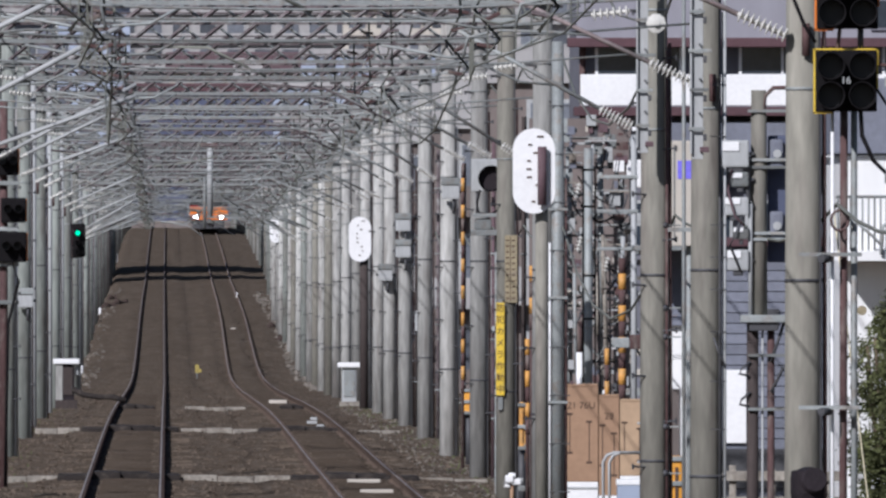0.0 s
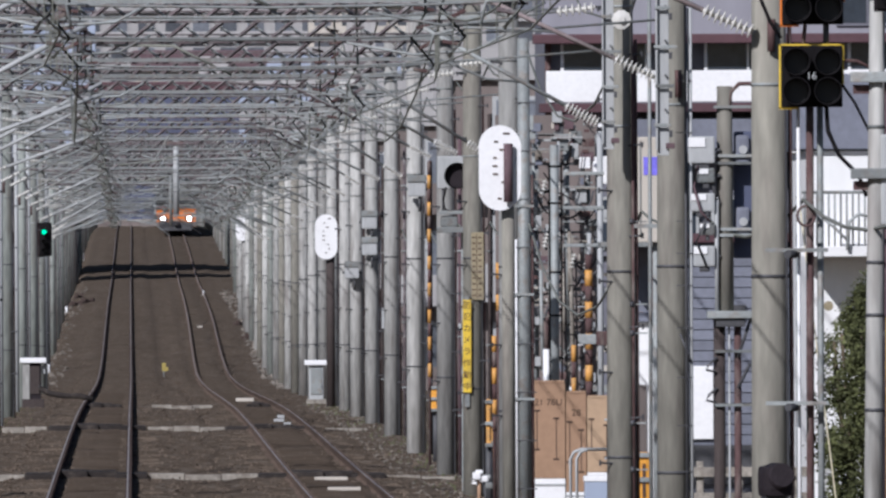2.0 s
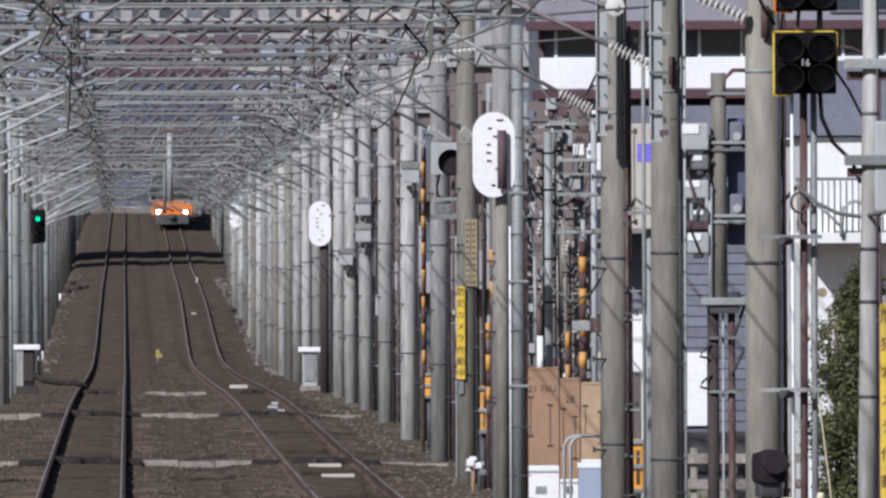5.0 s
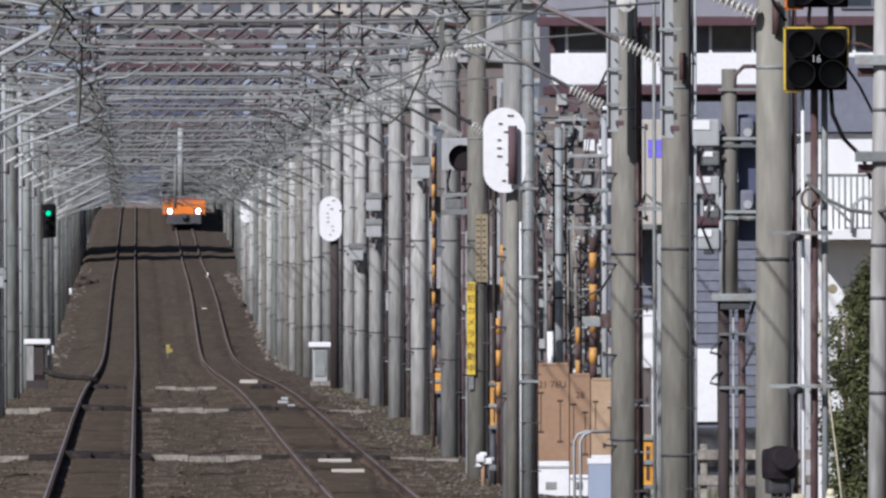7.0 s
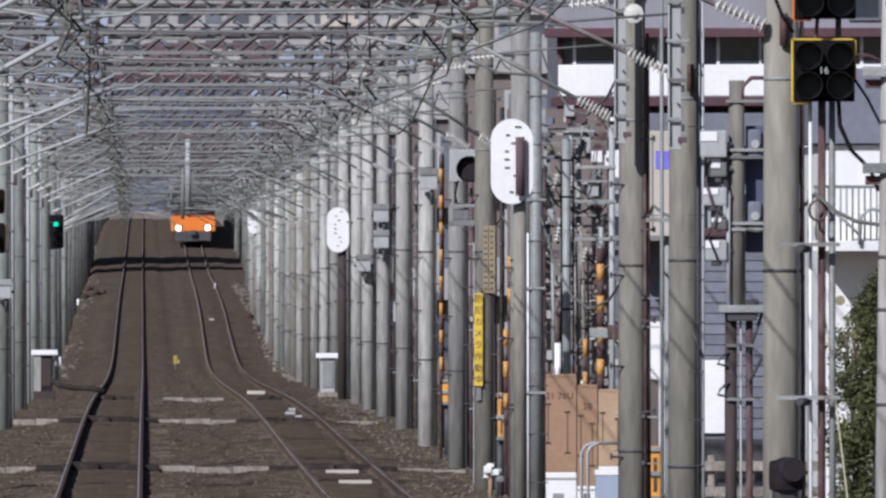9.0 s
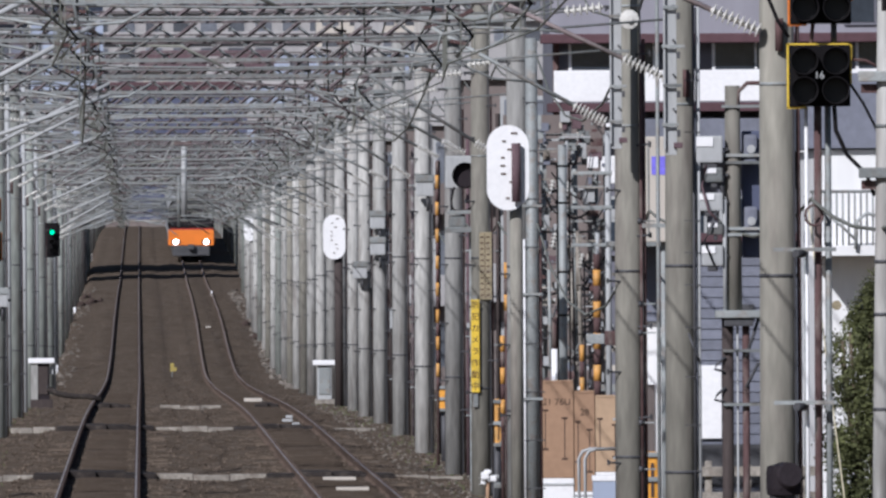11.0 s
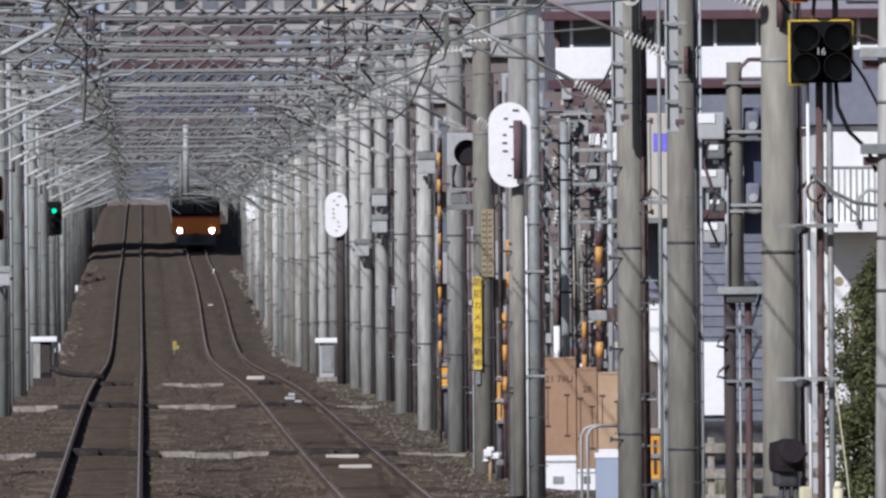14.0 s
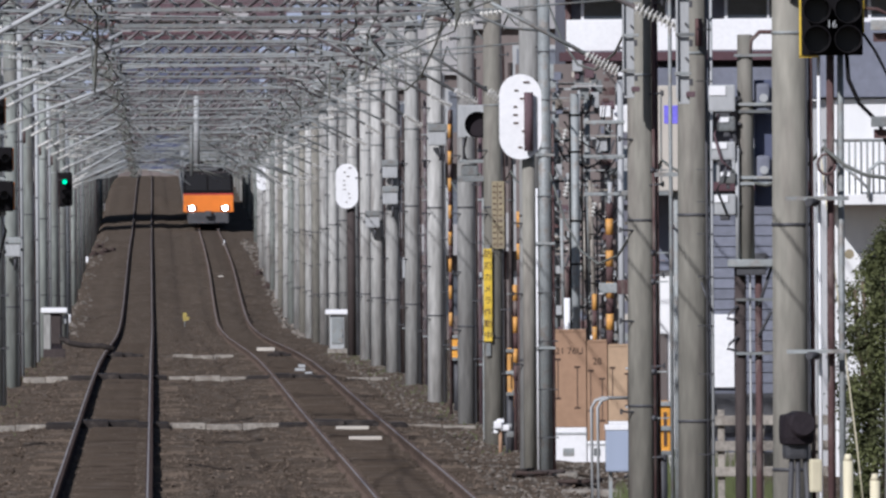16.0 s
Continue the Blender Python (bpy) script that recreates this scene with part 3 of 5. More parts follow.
# ---- between and beside the tracks ----
def build_troughs():
    """Concrete cable troughs that cross the line; black rubber mats carry them under the rails."""
    for y, pale, dark in ((335.0, ((-3.0, -1.62), (0.2, 1.83), (3.72, 4.75)), ((-1.6, 0.18), (1.85, 3.7))),
                          (427.0, ((-2.5, -1.65), (0.25, 1.72), (3.6, 4.4)), ((-1.6, 0.2), (1.75, 3.4))),
                          (518.0, ((0.4, 1.8),), ((-1.2, -0.3), (2.6, 3.1)))):
        z = rail_z(y) - 0.2
        t = thing("cable_trough", "pale concrete cable trough crossing the ballast", "cable trough", "troughs across the line", 0, y, z)
        low = 0.05 if y < 500 else 0.0
        for a, b in pale:
            n = max(1, round((b - a) / 0.55))
            for i in range(n):
                dz = -low * max(0.0, a - 1.9) / 2.0
                slab("lid", t, "trough", (a + (b - a) * i / n + 0.006, -0.25, dz - 0.05), (a + (b - a) * (i + 1) / n - 0.006, 0.25, dz + 0.1 + 0.012 * ((i * 7 + int(y)) % 3)), 0.014)
        for a, b in dark:
            for i, h in enumerate((0.14, 0.185, 0.175, 0.15)):
                slab("rubber_mat", t, "rubber", (a + (b - a) * i / 4 - 0.03, -1.1 - 0.2 * (i % 2), -0.04), (a + (b - a) * (i + 1) / 4 + 0.02, 0.7, h - low * 0.5 * (a > 1) - 0.003 * i), 0.05, "black rubber mat under the rails")
    for x, y, w, h in ((2.86, 329.0, 0.48, 0.05), (2.92, 315.0, 0.46, 0.05), (2.72, 556.0, 0.44, 0.09), (2.96, 437.0, 0.14, 0.05), (2.86, 447.0, 0.2, 0.06), (2.98, 460.0, 0.14, 0.06), (2.75, 940.0, 0.22, 0.06)):
        z = rail_z(y) - 0.16
        t = thing("track_beacon", "small weathered pale beacon slab between the rails", "beacon", "beacons in the track", x, y, z)
        slab("plate", t, "palesteel" if y > 400 and y < 500 else "beige", (-w / 2, -0.2, 0.03), (w / 2, 0.2, 0.03 + h), 0.015)
        slab("base", t, "galv", (-w / 2 + 0.04, -0.12, -0.05), (w / 2 - 0.04, 0.12, 0.03))


build_troughs()


def build_relay_cabinet(x, y, tall, wide, raised, paint="palesteel"):
    z = rail_z(y) - 0.2 + raised
    t = thing("relay_cabinet", "grey trackside relay cabinet with a wide white lid", "cabinet", "cabinets beside the track", x, y, z)
    slab("body", t, "palesteel" if paint == "palesteel" else "hoodpaint", (-wide * 0.3, -0.2, 0.0), (wide * 0.3, 0.2, tall - 0.1), 0.015)
    slab("lid", t, "white", (-wide / 2, -0.3, tall - 0.12), (wide / 2, 0.3, tall), 0.025, "overhanging white lid")
    slab("door", t, "galv" if paint == "palesteel" else "brownpost", (-wide * 0.24, -0.225, 0.15), (wide * 0.24, -0.2, tall - 0.2), 0.005)
    slab("hinge", t, "darksteel", (wide * 0.2, -0.24, 0.3), (wide * 0.23, -0.225, 0.36))
    # black tube laid where the cabinet's shadow falls towards the rail
    if paint != "palesteel":
        cable("cable_duct", t, "rubber", [(0.15, -0.25, 0.28), (0.4, -0.3, 0.16), (0.75, -0.35, 0.1), (1.1, -0.38, 0.1), (1.4, -0.4, 0.02)], 0.075)
    # near-black body with a pale strip down its left
    if paint != "palesteel":
        slab("side_post", t, "concrete", (-wide * 0.4, -0.24, -0.1), (-wide * 0.14, -0.05, tall - 0.12), 0.01, "pale strip on the left of the body")
        slab("side_box", t, "palesteel", (wide * 0.32, -0.1, tall - 0.38), (wide * 0.46, 0.1, tall - 0.2), 0.02)
    slab("plinth", t, "trough" if paint == "palesteel" else "brownpost", (-wide * 0.42, -0.26, -0.15 - raised), (wide * 0.42, 0.26, 0.03), 0.01)


# both cabinets are raised on their plinths to fit the camera's view
build_relay_cabinet(-2.37, 531.0, 1.0, 0.62, 0.2, "brownpost")
build_relay_cabinet(4.43, 550.0, 0.98, 0.57, 0.11)


def build_small_markers():
    y = 760.0
    t = thing("yellow_marker", "small yellow marker board on a short stake between the tracks", "marker", "", 1.0, y, rail_z(y) - 0.2)
    pipe("stake", t, "galv", (0, 0, -0.1), (0, 0, 0.45), 0.02)
    slab("board", t, "dulyellow", (-0.06, -0.02, 0.22), (0.07, 0.0, 0.5), 0.01)
    slab("side_board", t, "dulyellow", (0.07, -0.015, 0.24), (0.15, 0.005, 0.36), 0.01)
    y = 303.0
    t = thing("trackside_marker_post", "short post with a white weathered cap among the poles", "marker post", "", 4.62, y, rail_z(y) - 0.2)
    pipe("shaft", t, "carton", (0, 0, -0.1), (0.0, 0, 0.34), 0.025)
    pipe("second_shaft", t, "darksteel", (0.09, 0, -0.1), (0.08, 0, 0.3), 0.018)
    for i, (a, b, c, d) in enumerate(((-0.09, 0.02, 0.34, 0.44), (-0.01, 0.12, 0.31, 0.39), (-0.05, 0.05, 0.41, 0.47), (0.06, 0.15, 0.35, 0.41), (-0.1, -0.03, 0.28, 0.35))):
        slab("cap", t, "white" if i != 3 else "palesteel", (a, -0.1 + 0.03 * i, c), (b, 0.06 - 0.02 * i, d), 0.022, "white lumpy cap")
    slab("side_clip", t, "galv", (0.08, -0.08, 0.22), (0.18, 0.05, 0.3), 0.02)
    for x, yy, w in ((4.55, 276.0, 0.3), (4.95, 268.0, 0.26)):
        t = thing("dark_debris", "low dark heap of pieces beside the poles", "debris", "heaps beside the poles", x, yy, rail_z(yy) - 0.2)
        rng = random.Random(int(yy))
        for i in range(7):
            a = Vector((rng.uniform(-w, w * 0.3), rng.uniform(-0.3, 0.3), rng.uniform(0.02, 0.09)))
            part("scrap", rod(bmesh.new(), a, a + Vector((rng.uniform(0.15, 0.4), rng.uniform(-0.3, 0.3), rng.uniform(-0.03, 0.06))), rng.uniform(0.015, 0.04), rng.uniform(0.01, 0.03), 6), rng.choice(("rubber", "rust", "brownpost")), t)
    for x, yy in ((4.85, 279.0), (5.05, 262.0)):
        t = thing("concrete_footing", "worn concrete footing slab at the foot of the poles", "footing", "footings", x, yy, rail_z(yy) - 0.25)
        slab("slab", t, "trough", (-0.35, -0.4, -0.1), (0.35, 0.4, 0.1), 0.04)
    # the last one stands for a white lubricator on the right rail
    for x, yy, h, w in ((-3.19, 1411.0, 0.55, 0.13), (-3.12, 1040.0, 0.32, 0.1), (-2.98, 782.0, 0.36, 0.08), (3.42, 1114.0, 0.25, 0.05)):
        t = thing("white_stake", "short white-painted stake at the edge of the track bed", "marker", "white stakes", x, yy, bed_height(x, yy))
        pipe("shaft", t, "white", (0, 0, -0.1), (0.02, 0, h), w, w * 0.6)
        pipe("foot", t, "trough", (0, 0, -0.1), (0, 0, 0.05), w * 1.5)
    # the three heaps on the left stand in for a shadow across the bed
    for x, yy, w in ((4.42, 952.0, 0.24), (4.6, 905.0, 0.3), (-2.8, 1062.0, 0.3), (-2.3, 1075.0, 0.34), (-2.75, 1110.0, 0.2)):
        t = thing("dark_debris", "low dark heap of pieces beside the poles", "debris", "heaps beside the poles", x, yy, bed_height(x, yy))
        for i in range(5):
            slab("scrap", t, "rust", (-w + i * w * 0.4, -0.5 + 0.2 * i, -0.06), (-w + i * w * 0.4 + w * 0.7, 0.3 + 0.2 * i, 0.1 + 0.06 * (i * 2 % 3)), 0.03)


build_small_markers()


def build_oval_plate(x, y, z, post_side, paint="brownpost"):
    """A white oval board on a thin post; the front carries short dark dashes."""
    g = rail_z(y) - 0.2
    t = thing("oval_trackside_board", "white oval board with short dark dashes on a post", "sign", "oval boards beside the track", x, y, g)
    bm = bmesh.new()
    w, h, n = 0.26, 0.525, 14
    ring = []
    for i in range(n + 1):
        a = math.pi * i / n
        ring.append((w * math.cos(a), z - g + h - w + w * math.sin(a)))
    for i in range(n + 1):
        a = math.pi + math.pi * i / n
        ring.append((w * math.cos(a), z - g - h + w + w * math.sin(a)))
    f = bm.faces.new([bm.verts.new((px, 0, pz)) for px, pz in ring])
    r = bmesh.ops.extrude_face_region(bm, geom=[f])
    bmesh.ops.translate(bm, vec=(0, 0.05, 0), verts=[v for v in r["geom"] if isinstance(v, bmesh.types.BMVert)])
    bmesh.ops.recalc_face_normals(bm, faces=bm.faces)
    b = part("board", bm, "white", t)
    rng = random.Random(7)
    for i in range(9):
        zz = z - g - h + 0.14 + i * 0.1
        xx = rng.uniform(-0.1, 0.12)
        slab("dash", b, "ink", (xx, -0.012, zz), (xx + rng.uniform(0.04, 0.08), -0.002, zz + 0.02))
    if post_side:
        pipe("mast", t, "mauve", (0.10, -0.08, z - g - 0.42), (0.10, -0.08, z - g + 0.3), 0.056, None, 12, "dull purple mast in front of the board")
    pipe("post", t, "oldconcrete" if post_side else paint, (0.1, 0.2, -0.2), (0.1, 0.2, z - g + 0.3), 0.08 if post_side else 0.1, None, 12)
    for zz in (z - g - 0.3, z - g + 0.28):
        slab("bracket", t, "galv", (-0.1, 0.055, zz - 0.02), (0.2, 0.1, zz + 0.02))


build_oval_plate(4.51, 278.0, 4.23, 1)
build_oval_plate(4.50, 528.0, 3.50, 0)
build_oval_plate(4.50, 936.0, 4.05, 0, "concrete")


# ---- signals ----
def hood_shell(bm, x, y0, y1, z, r0, r1, sides=18, wall=0.008):
    """An open hood: outer and inner skin joined by a lip, closed only at the back."""
    rings = []
    for y, r in ((y1, r1), (y0, r0), (y0, r0 - wall), (y1 - 0.01, r1 - wall)):
        rings.append([bm.verts.new((x + r * math.cos(2 * math.pi * i / sides), y, z + r * math.sin(2 * math.pi * i / sides))) for i in range(sides)])
    for a, b in zip(rings, rings[1:]):
        for i in range(sides):
            bm.faces.new((a[i], a[(i + 1) % sides], b[(i + 1) % sides], b[i])).smooth = True
    bm.faces.new(rings[0]), bm.faces.new(rings[3][::-1])
    bmesh.ops.recalc_face_normals(bm, faces=bm.faces)
    return bm


def signal_lamp(parent, x, y, z, r, lens="glassdark"):
    """A hooded signal lens that faces back along the line."""
    h = part("hood", hood_shell(bmesh.new(), x, y - 0.2, y, z, r * 1.08, r * 1.02), "black", parent)
    bm = bmesh.new()
    deep = 0.16 if lens == "green_glow" else 0.02
    disc(bm, (x, y - deep, z), (0, 1, 0), r * 0.9, 0.01, 18)
    part("lens", bm, lens, h)


def build_line_signal():
    """Green three-lamp signal on the left pole row."""
    y = 604.0
    g = rail_z(y) - 0.2
    t = thing("railway_signal", "black oval railway signal showing a green light", "signal", "", -2.42, y, g)
    pipe("mast", t, "palesteel", (-0.28, 0.1, -0.3), (-0.28, 0.1, 4.6), 0.07)
    c = 3.50 - g
    bm = bmesh.new()
    box(bm, (-0.22, 0, c - 0.45), (0.24, 0.08, c + 0.45), 0.075)
    part("backboard", bm, "black", t)
    for dz, lens in ((0.2, "green_glow"), (-0.06, "glassdark"), (-0.3, "glassdark")):
        signal_lamp(t, 0.03, -0.01, c + dz, 0.07, lens)
    slab("arm", t, "galv", (-0.3, 0.05, c - 0.1), (0.0, 0.1, c - 0.04))
    slab("lower_arm", t, "galv", (-0.3, 0.05, c - 0.5), (0.05, 0.1, c - 0.44))


build_line_signal()


def build_left_signals():
    """A post with several dark signal heads and orange-edged boards."""
    y = 326.0
    t = thing("signal_post", "grey post carrying several black signal heads with orange edges", "signal", "", -2.24, y, rail_z(y) - 0.2)
    pipe("mast", t, "redsteel", (-0.12, 0.12, -0.2), (-0.12, 0.12, 5.6), 0.06)
    for z, w, h, x in ((4.73, 0.3, 0.4, -0.06), (4.03, 0.36, 0.36, 0.02), (3.5, 0.42, 0.44, 0.0)):
        b = slab("head", t, "black", (x - w / 2, -0.12, z - h / 2), (x + w / 2, 0.08, z + h / 2), 0.03)
        slab("edge_strip", b, "orange", (x + w / 2, -0.04, z - h / 2 + 0.02), (x + w / 2 + 0.02, 0.06, z + h / 2 - 0.02))
        for dx in (-0.08, 0.08):
            signal_lamp(b, x + dx, -0.12, z + 0.02, 0.06)
    for z in (4.42, 3.76, 3.25, 2.7):
        slab("clamp", t, "galv", (-0.22, -0.02, z - 0.03), (0.1, 0.16, z + 0.03), 0.01)
    cable("cable", t, "black", [(0.0, -0.1, 3.3), (0.1, -0.12, 3.0), (-0.05, -0.05, 2.4), (-0.1, 0.0, 0.0)], 0.02)


build_left_signals()


def quad_head(parent, x, y, z, edge):
    """A square head of four hooded lamps, framed in a coloured edge."""
    b = slab("head", parent, "black", (x - 0.225, y, z - 0.225), (x + 0.225, y + 0.14, z + 0.225), 0.012, "square four-lamp head")
    for lo, hi in (((-0.235, 0.02, 0.222), (0.235, 0.16, 0.237)), ((-0.237, 0.02, -0.235), (-0.222, 0.16, 0.235)), ((0.222, 0.02, -0.06), (0.237, 0.16, 0.235)), ((-0.237, 0.02, -0.24), (-0.1, 0.16, -0.226))):
        slab("edge_strip", b, edge, (x + lo[0], y + lo[1], z + lo[2]), (x + hi[0], y + hi[1], z + hi[2]))
    for dx in (-0.115, 0.115):
        for dz in (-0.108, 0.108):
            signal_lamp(b, x + dx, y, z + dz, 0.096)
    return b


def build_quad_signal():
    """The two square signal heads and their pipes on the pole nearest the lens."""
    t = thing("square_signal", "pair of black four-lamp signal heads with yellow and orange edges", "signal", "", 0, 165.2, -0.2)
    head = quad_head(t, 4.963, 0.0, 4.70, "yellow")
    letters("16", 0.075, 4.955, -0.215, 4.70, head, "palesteel")
    quad_head(t, 4.972, 0.0, 5.305, "orange")
    pipe("neck", t, "darksteel", (5.07, 0.06, 4.9), (5.07, 0.06, 5.1), 0.022)
    pipe("cable_neck", t, "redsteel", (4.9, 0.06, 4.9), (4.92, 0.06, 5.1), 0.015)
    pipe("white_pipe", t, "white", (4.868, 0.2, 0.0), (4.868, 0.2, 4.5), 0.013, None, 10, "white plastic pipe")
    pipe("rusty_pipe", t, "redsteel", (4.945, 0.25, 0.0), (4.955, 0.25, 4.55), 0.03, None, 10, "rust-brown pipe")
    pipe("grey_pipe", t, "galv", (5.03, 0.3, 0.0), (5.03, 0.3, 4.6), 0.024, None, 10)
    for z in (3.43, 2.31, 0.9):
        slab("clamp", t, "galv", (4.62, 0.1, z - 0.014), (5.08, 0.18, z + 0.014))
        pipe("clamp_bolt", t, "darksteel", (4.78, 0.02, z - 0.03), (4.84, 0.12, z - 0.03), 0.03, None, 8)
    part("cable_coil", tube(bmesh.new(), [(4.92 + 0.065 * math.cos(a * math.pi / 6), 0.1, 3.68 + 0.075 * math.sin(a * math.pi / 6)) for a in range(13)], 0.012, 6), "redsteel", t)
    part("tag_plate", disc(bmesh.new(), (5.085, 0.22, 3.02), (0, 1, 0), 0.036, 0.01, 14), "dirtyplate", t, "round beige tag plate")
    cable("signal_cable", t, "black", [(5.07, 0.05, 4.48), (5.08, 0.02, 4.3), (5.16, 0, 4.12), (5.3, 0, 3.98), (5.36, 0, 3.82)], 0.017)
    cable("signal_cable", t, "black", [(5.18, 0.05, 4.65), (5.28, 0.02, 4.5), (5.38, 0, 4.3), (5.5, 0, 4.0)], 0.011)
    cable("signal_cable", t, "redsteel", [(5.18, 0.06, 4.82), (5.3, 0.06, 4.81), (5.4, 0.05, 4.76)], 0.014)
    cable("signal_cable", t, "black", [(4.58, 0.05, 5.3), (4.66, 0, 5.1), (4.74, 0, 4.98)], 0.014)


build_quad_signal()


def build_hooded_repeater():
    t = thing("repeater_signal", "black round hooded signal on a grey box and platform", "signal", "", 4.56, 318.0, -0.2)
    slab("case", t, "palesteel", (-0.28, 0.05, 4.28), (0.2, 0.4, 4.74), 0.02)
    part("hood", hood_shell(bmesh.new(), -0.01, -0.55, 0.05, 4.46, 0.185, 0.17, 22), "black", t)
    part("lens", disc(bmesh.new(), (-0.01, -0.42, 4.46), (0, 1, 0), 0.165, 0.02, 22), "hoodpaint", t, "dark purple-brown lens")
    slab("hood_wing", t, "mauve", (0.16, -0.3, 4.05), (0.22, 0.05, 4.46), 0.02)
    cable("cable_loop", t, "black", [(-0.16, -0.05, 4.3), (-0.2, -0.06, 4.12), (-0.17, -0.06, 3.98), (-0.02, -0.06, 3.95), (0.1, -0.05, 4.02)], 0.016)
    slab("platform", t, "galv", (-0.29, -0.1, 3.66), (0.3, 0.4, 3.74), 0.01)
    slab("upper_platform", t, "galv", (-0.26, -0.1, 3.92), (0.24, 0.3, 3.97), 0.01)
    slab("gearbox", t, "galv", (-0.24, -0.05, 3.74), (0.0, 0.3, 3.9), 0.03)
    slab("white_insulator", t, "white", (0.08, -0.08, 3.95), (0.18, 0.02, 4.2), 0.03)
    for x in (-0.2, 0.12):
        pipe("support", t, "darksteel", (x, 0.1, 3.95), (x, 0.1, 4.3), 0.018)
    slab("post", t, "galv", (0.05, 0.2, -0.1), (0.15, 0.3, 3.7), 0.01)


build_hooded_repeater()


# ---- signs and striped posts on the right pole row ----
def build_yellow_sign(x, y, z0, z1, w):
    t = thing("yellow_sign", "narrow upright yellow sign with dark characters on a pole", "sign", "yellow signs on poles", x, y, 0)
    b = slab("panel", t, "yellow", (-w / 2, 0, z0), (w / 2, 0.012, z1), 0.004)
    words = "\u9632\u72af\u30ab\u30e1\u30e9\u4f5c\u52d5\u4e2d"
    step = (z1 - z0) / len(words)
    for i, c in enumerate(words):
        letters(c, w * 1.0, 0, -0.003, z1 - step * (i + 0.5), b)
    for z in (z0 + 0.1, z1 - 0.1):
        slab("strap", t, "darksteel", (-w / 2 - 0.02, 0.013, z - 0.015), (w / 2 + 0.02, 0.03, z + 0.015))
    slab("backing", t, "galv", (-w * 0.3, 0.03, z0 - 0.2), (w * 0.3, 0.06, z1 + 0.05))


build_yellow_sign(4.590, 136.6, 1.50, 2.83, 0.088)
build_yellow_sign(4.595, 311.88, 1.25, 2.53, 0.115)


def build_dotted_plate():
    t = thing("punched_plate", "beige punched strip plate strapped to a concrete pole", "plate", "", 4.745, 311.92, 0)
    p = slab("sheet", t, "dirtyplate", (-0.085, 0, 2.53), (0.085, 0.012, 3.46), 0.004)
    for i in range(11):
        for dx in (-0.05, 0.035):
            slab("slot", p, "ink", (dx - 0.022, -0.004, 2.58 + i * 0.08), (dx + 0.022, -0.001, 2.6 + i * 0.08))
    slab("slot_line", p, "ink", (-0.014, -0.004, 2.55), (-0.004, -0.001, 3.44))


build_dotted_plate()


def build_striped_post(x, y, z0, z1, r, label):
    g = rail_z(y) - 0.3
    t = thing("striped_post", label, "post", "striped posts by the crossing", x, y, g)
    n = max(3, round((z1 - z0) / 0.21))
    pipe("core", t, "redsteel", (0, 0, 0), (0, 0, z1 - g), r * 0.9)
    for i in range(n):
        a, b = z0 - g + (z1 - z0) * i / n, z0 - g + (z1 - z0) * (i + 1) / n
        pipe("band", t, "tiger" if i % 2 else "redsteel", (0, 0, a), (0, 0, b), r + (0.003 if i % 2 else 0), None, 12)
    return t


build_striped_post(4.655, 356.0, 1.0, 4.6, 0.025, "slim post with yellow and black stripes behind the poles")
build_striped_post(4.941, 304.0, 2.182, 3.046, 0.07, "rusty post with faded orange stripes")
build_striped_post(4.885, 306.5, 0.75, 2.05, 0.03, "thin rusty post with orange stripes beside a pole")
build_striped_post(4.965, 305.5, 0.45, 2.2, 0.038, "thin weathered post with orange stripes beside a pole")
_p = build_striped_post(6.22, 309.0, 1.2, 3.15, 0.05, "level crossing post with orange and black stripes")
slab("lamp_box", _p, "redsteel", (0.1, -0.1, 2.2), (0.34, 0.1, 2.4), 0.03, "dark red lamp box")
slab("lamp_mount", _p, "galv", (-0.15, -0.06, 2.22), (0.1, 0.06, 2.36), 0.02)
_p = build_striped_post(6.05, 311.0, 1.0, 1.9, 0.03, "thin post with orange stripes")


def build_orange_gear(x, y, z0, z1, w, paint="orange"):
    g = rail_z(y) - 0.2
    t = thing("crossing_machine", "orange crossing gear with grey brackets", "machine", "orange crossing gear", x, y, g)
    slab("case", t, paint, (-w / 2, 0, z0 - g), (w / 2, 0.2, z1 - g), 0.03)
    for u in (0.0, 0.45, 0.9):
        z = z0 - g + (z1 - z0) * u
        slab("bracket", t, "galv", (-w / 2 - 0.02, -0.03, z), (w / 2 + 0.02, 0.0, z + 0.05), 0.01)
    slab("slot", t, "ink", (0.01, -0.012, z0 - g + 0.1), (w * 0.25, 0.0, z1 - g - 0.12))
    pipe("leg", t, "darksteel", (0, 0.1, -0.1), (0, 0.1, z0 - g + 0.05), 0.05)


build_orange_gear(5.27, 235.0, 0.55, 1.12, 0.17, "amber")
build_orange_gear(4.83, 362.0, 0.62, 1.02, 0.16, "amber")
build_orange_gear(4.80, 306.0, 0.55, 1.2, 0.07, "tiger")
build_orange_gear(4.90, 309.0, 0.3, 0.85, 0.08, "tiger")


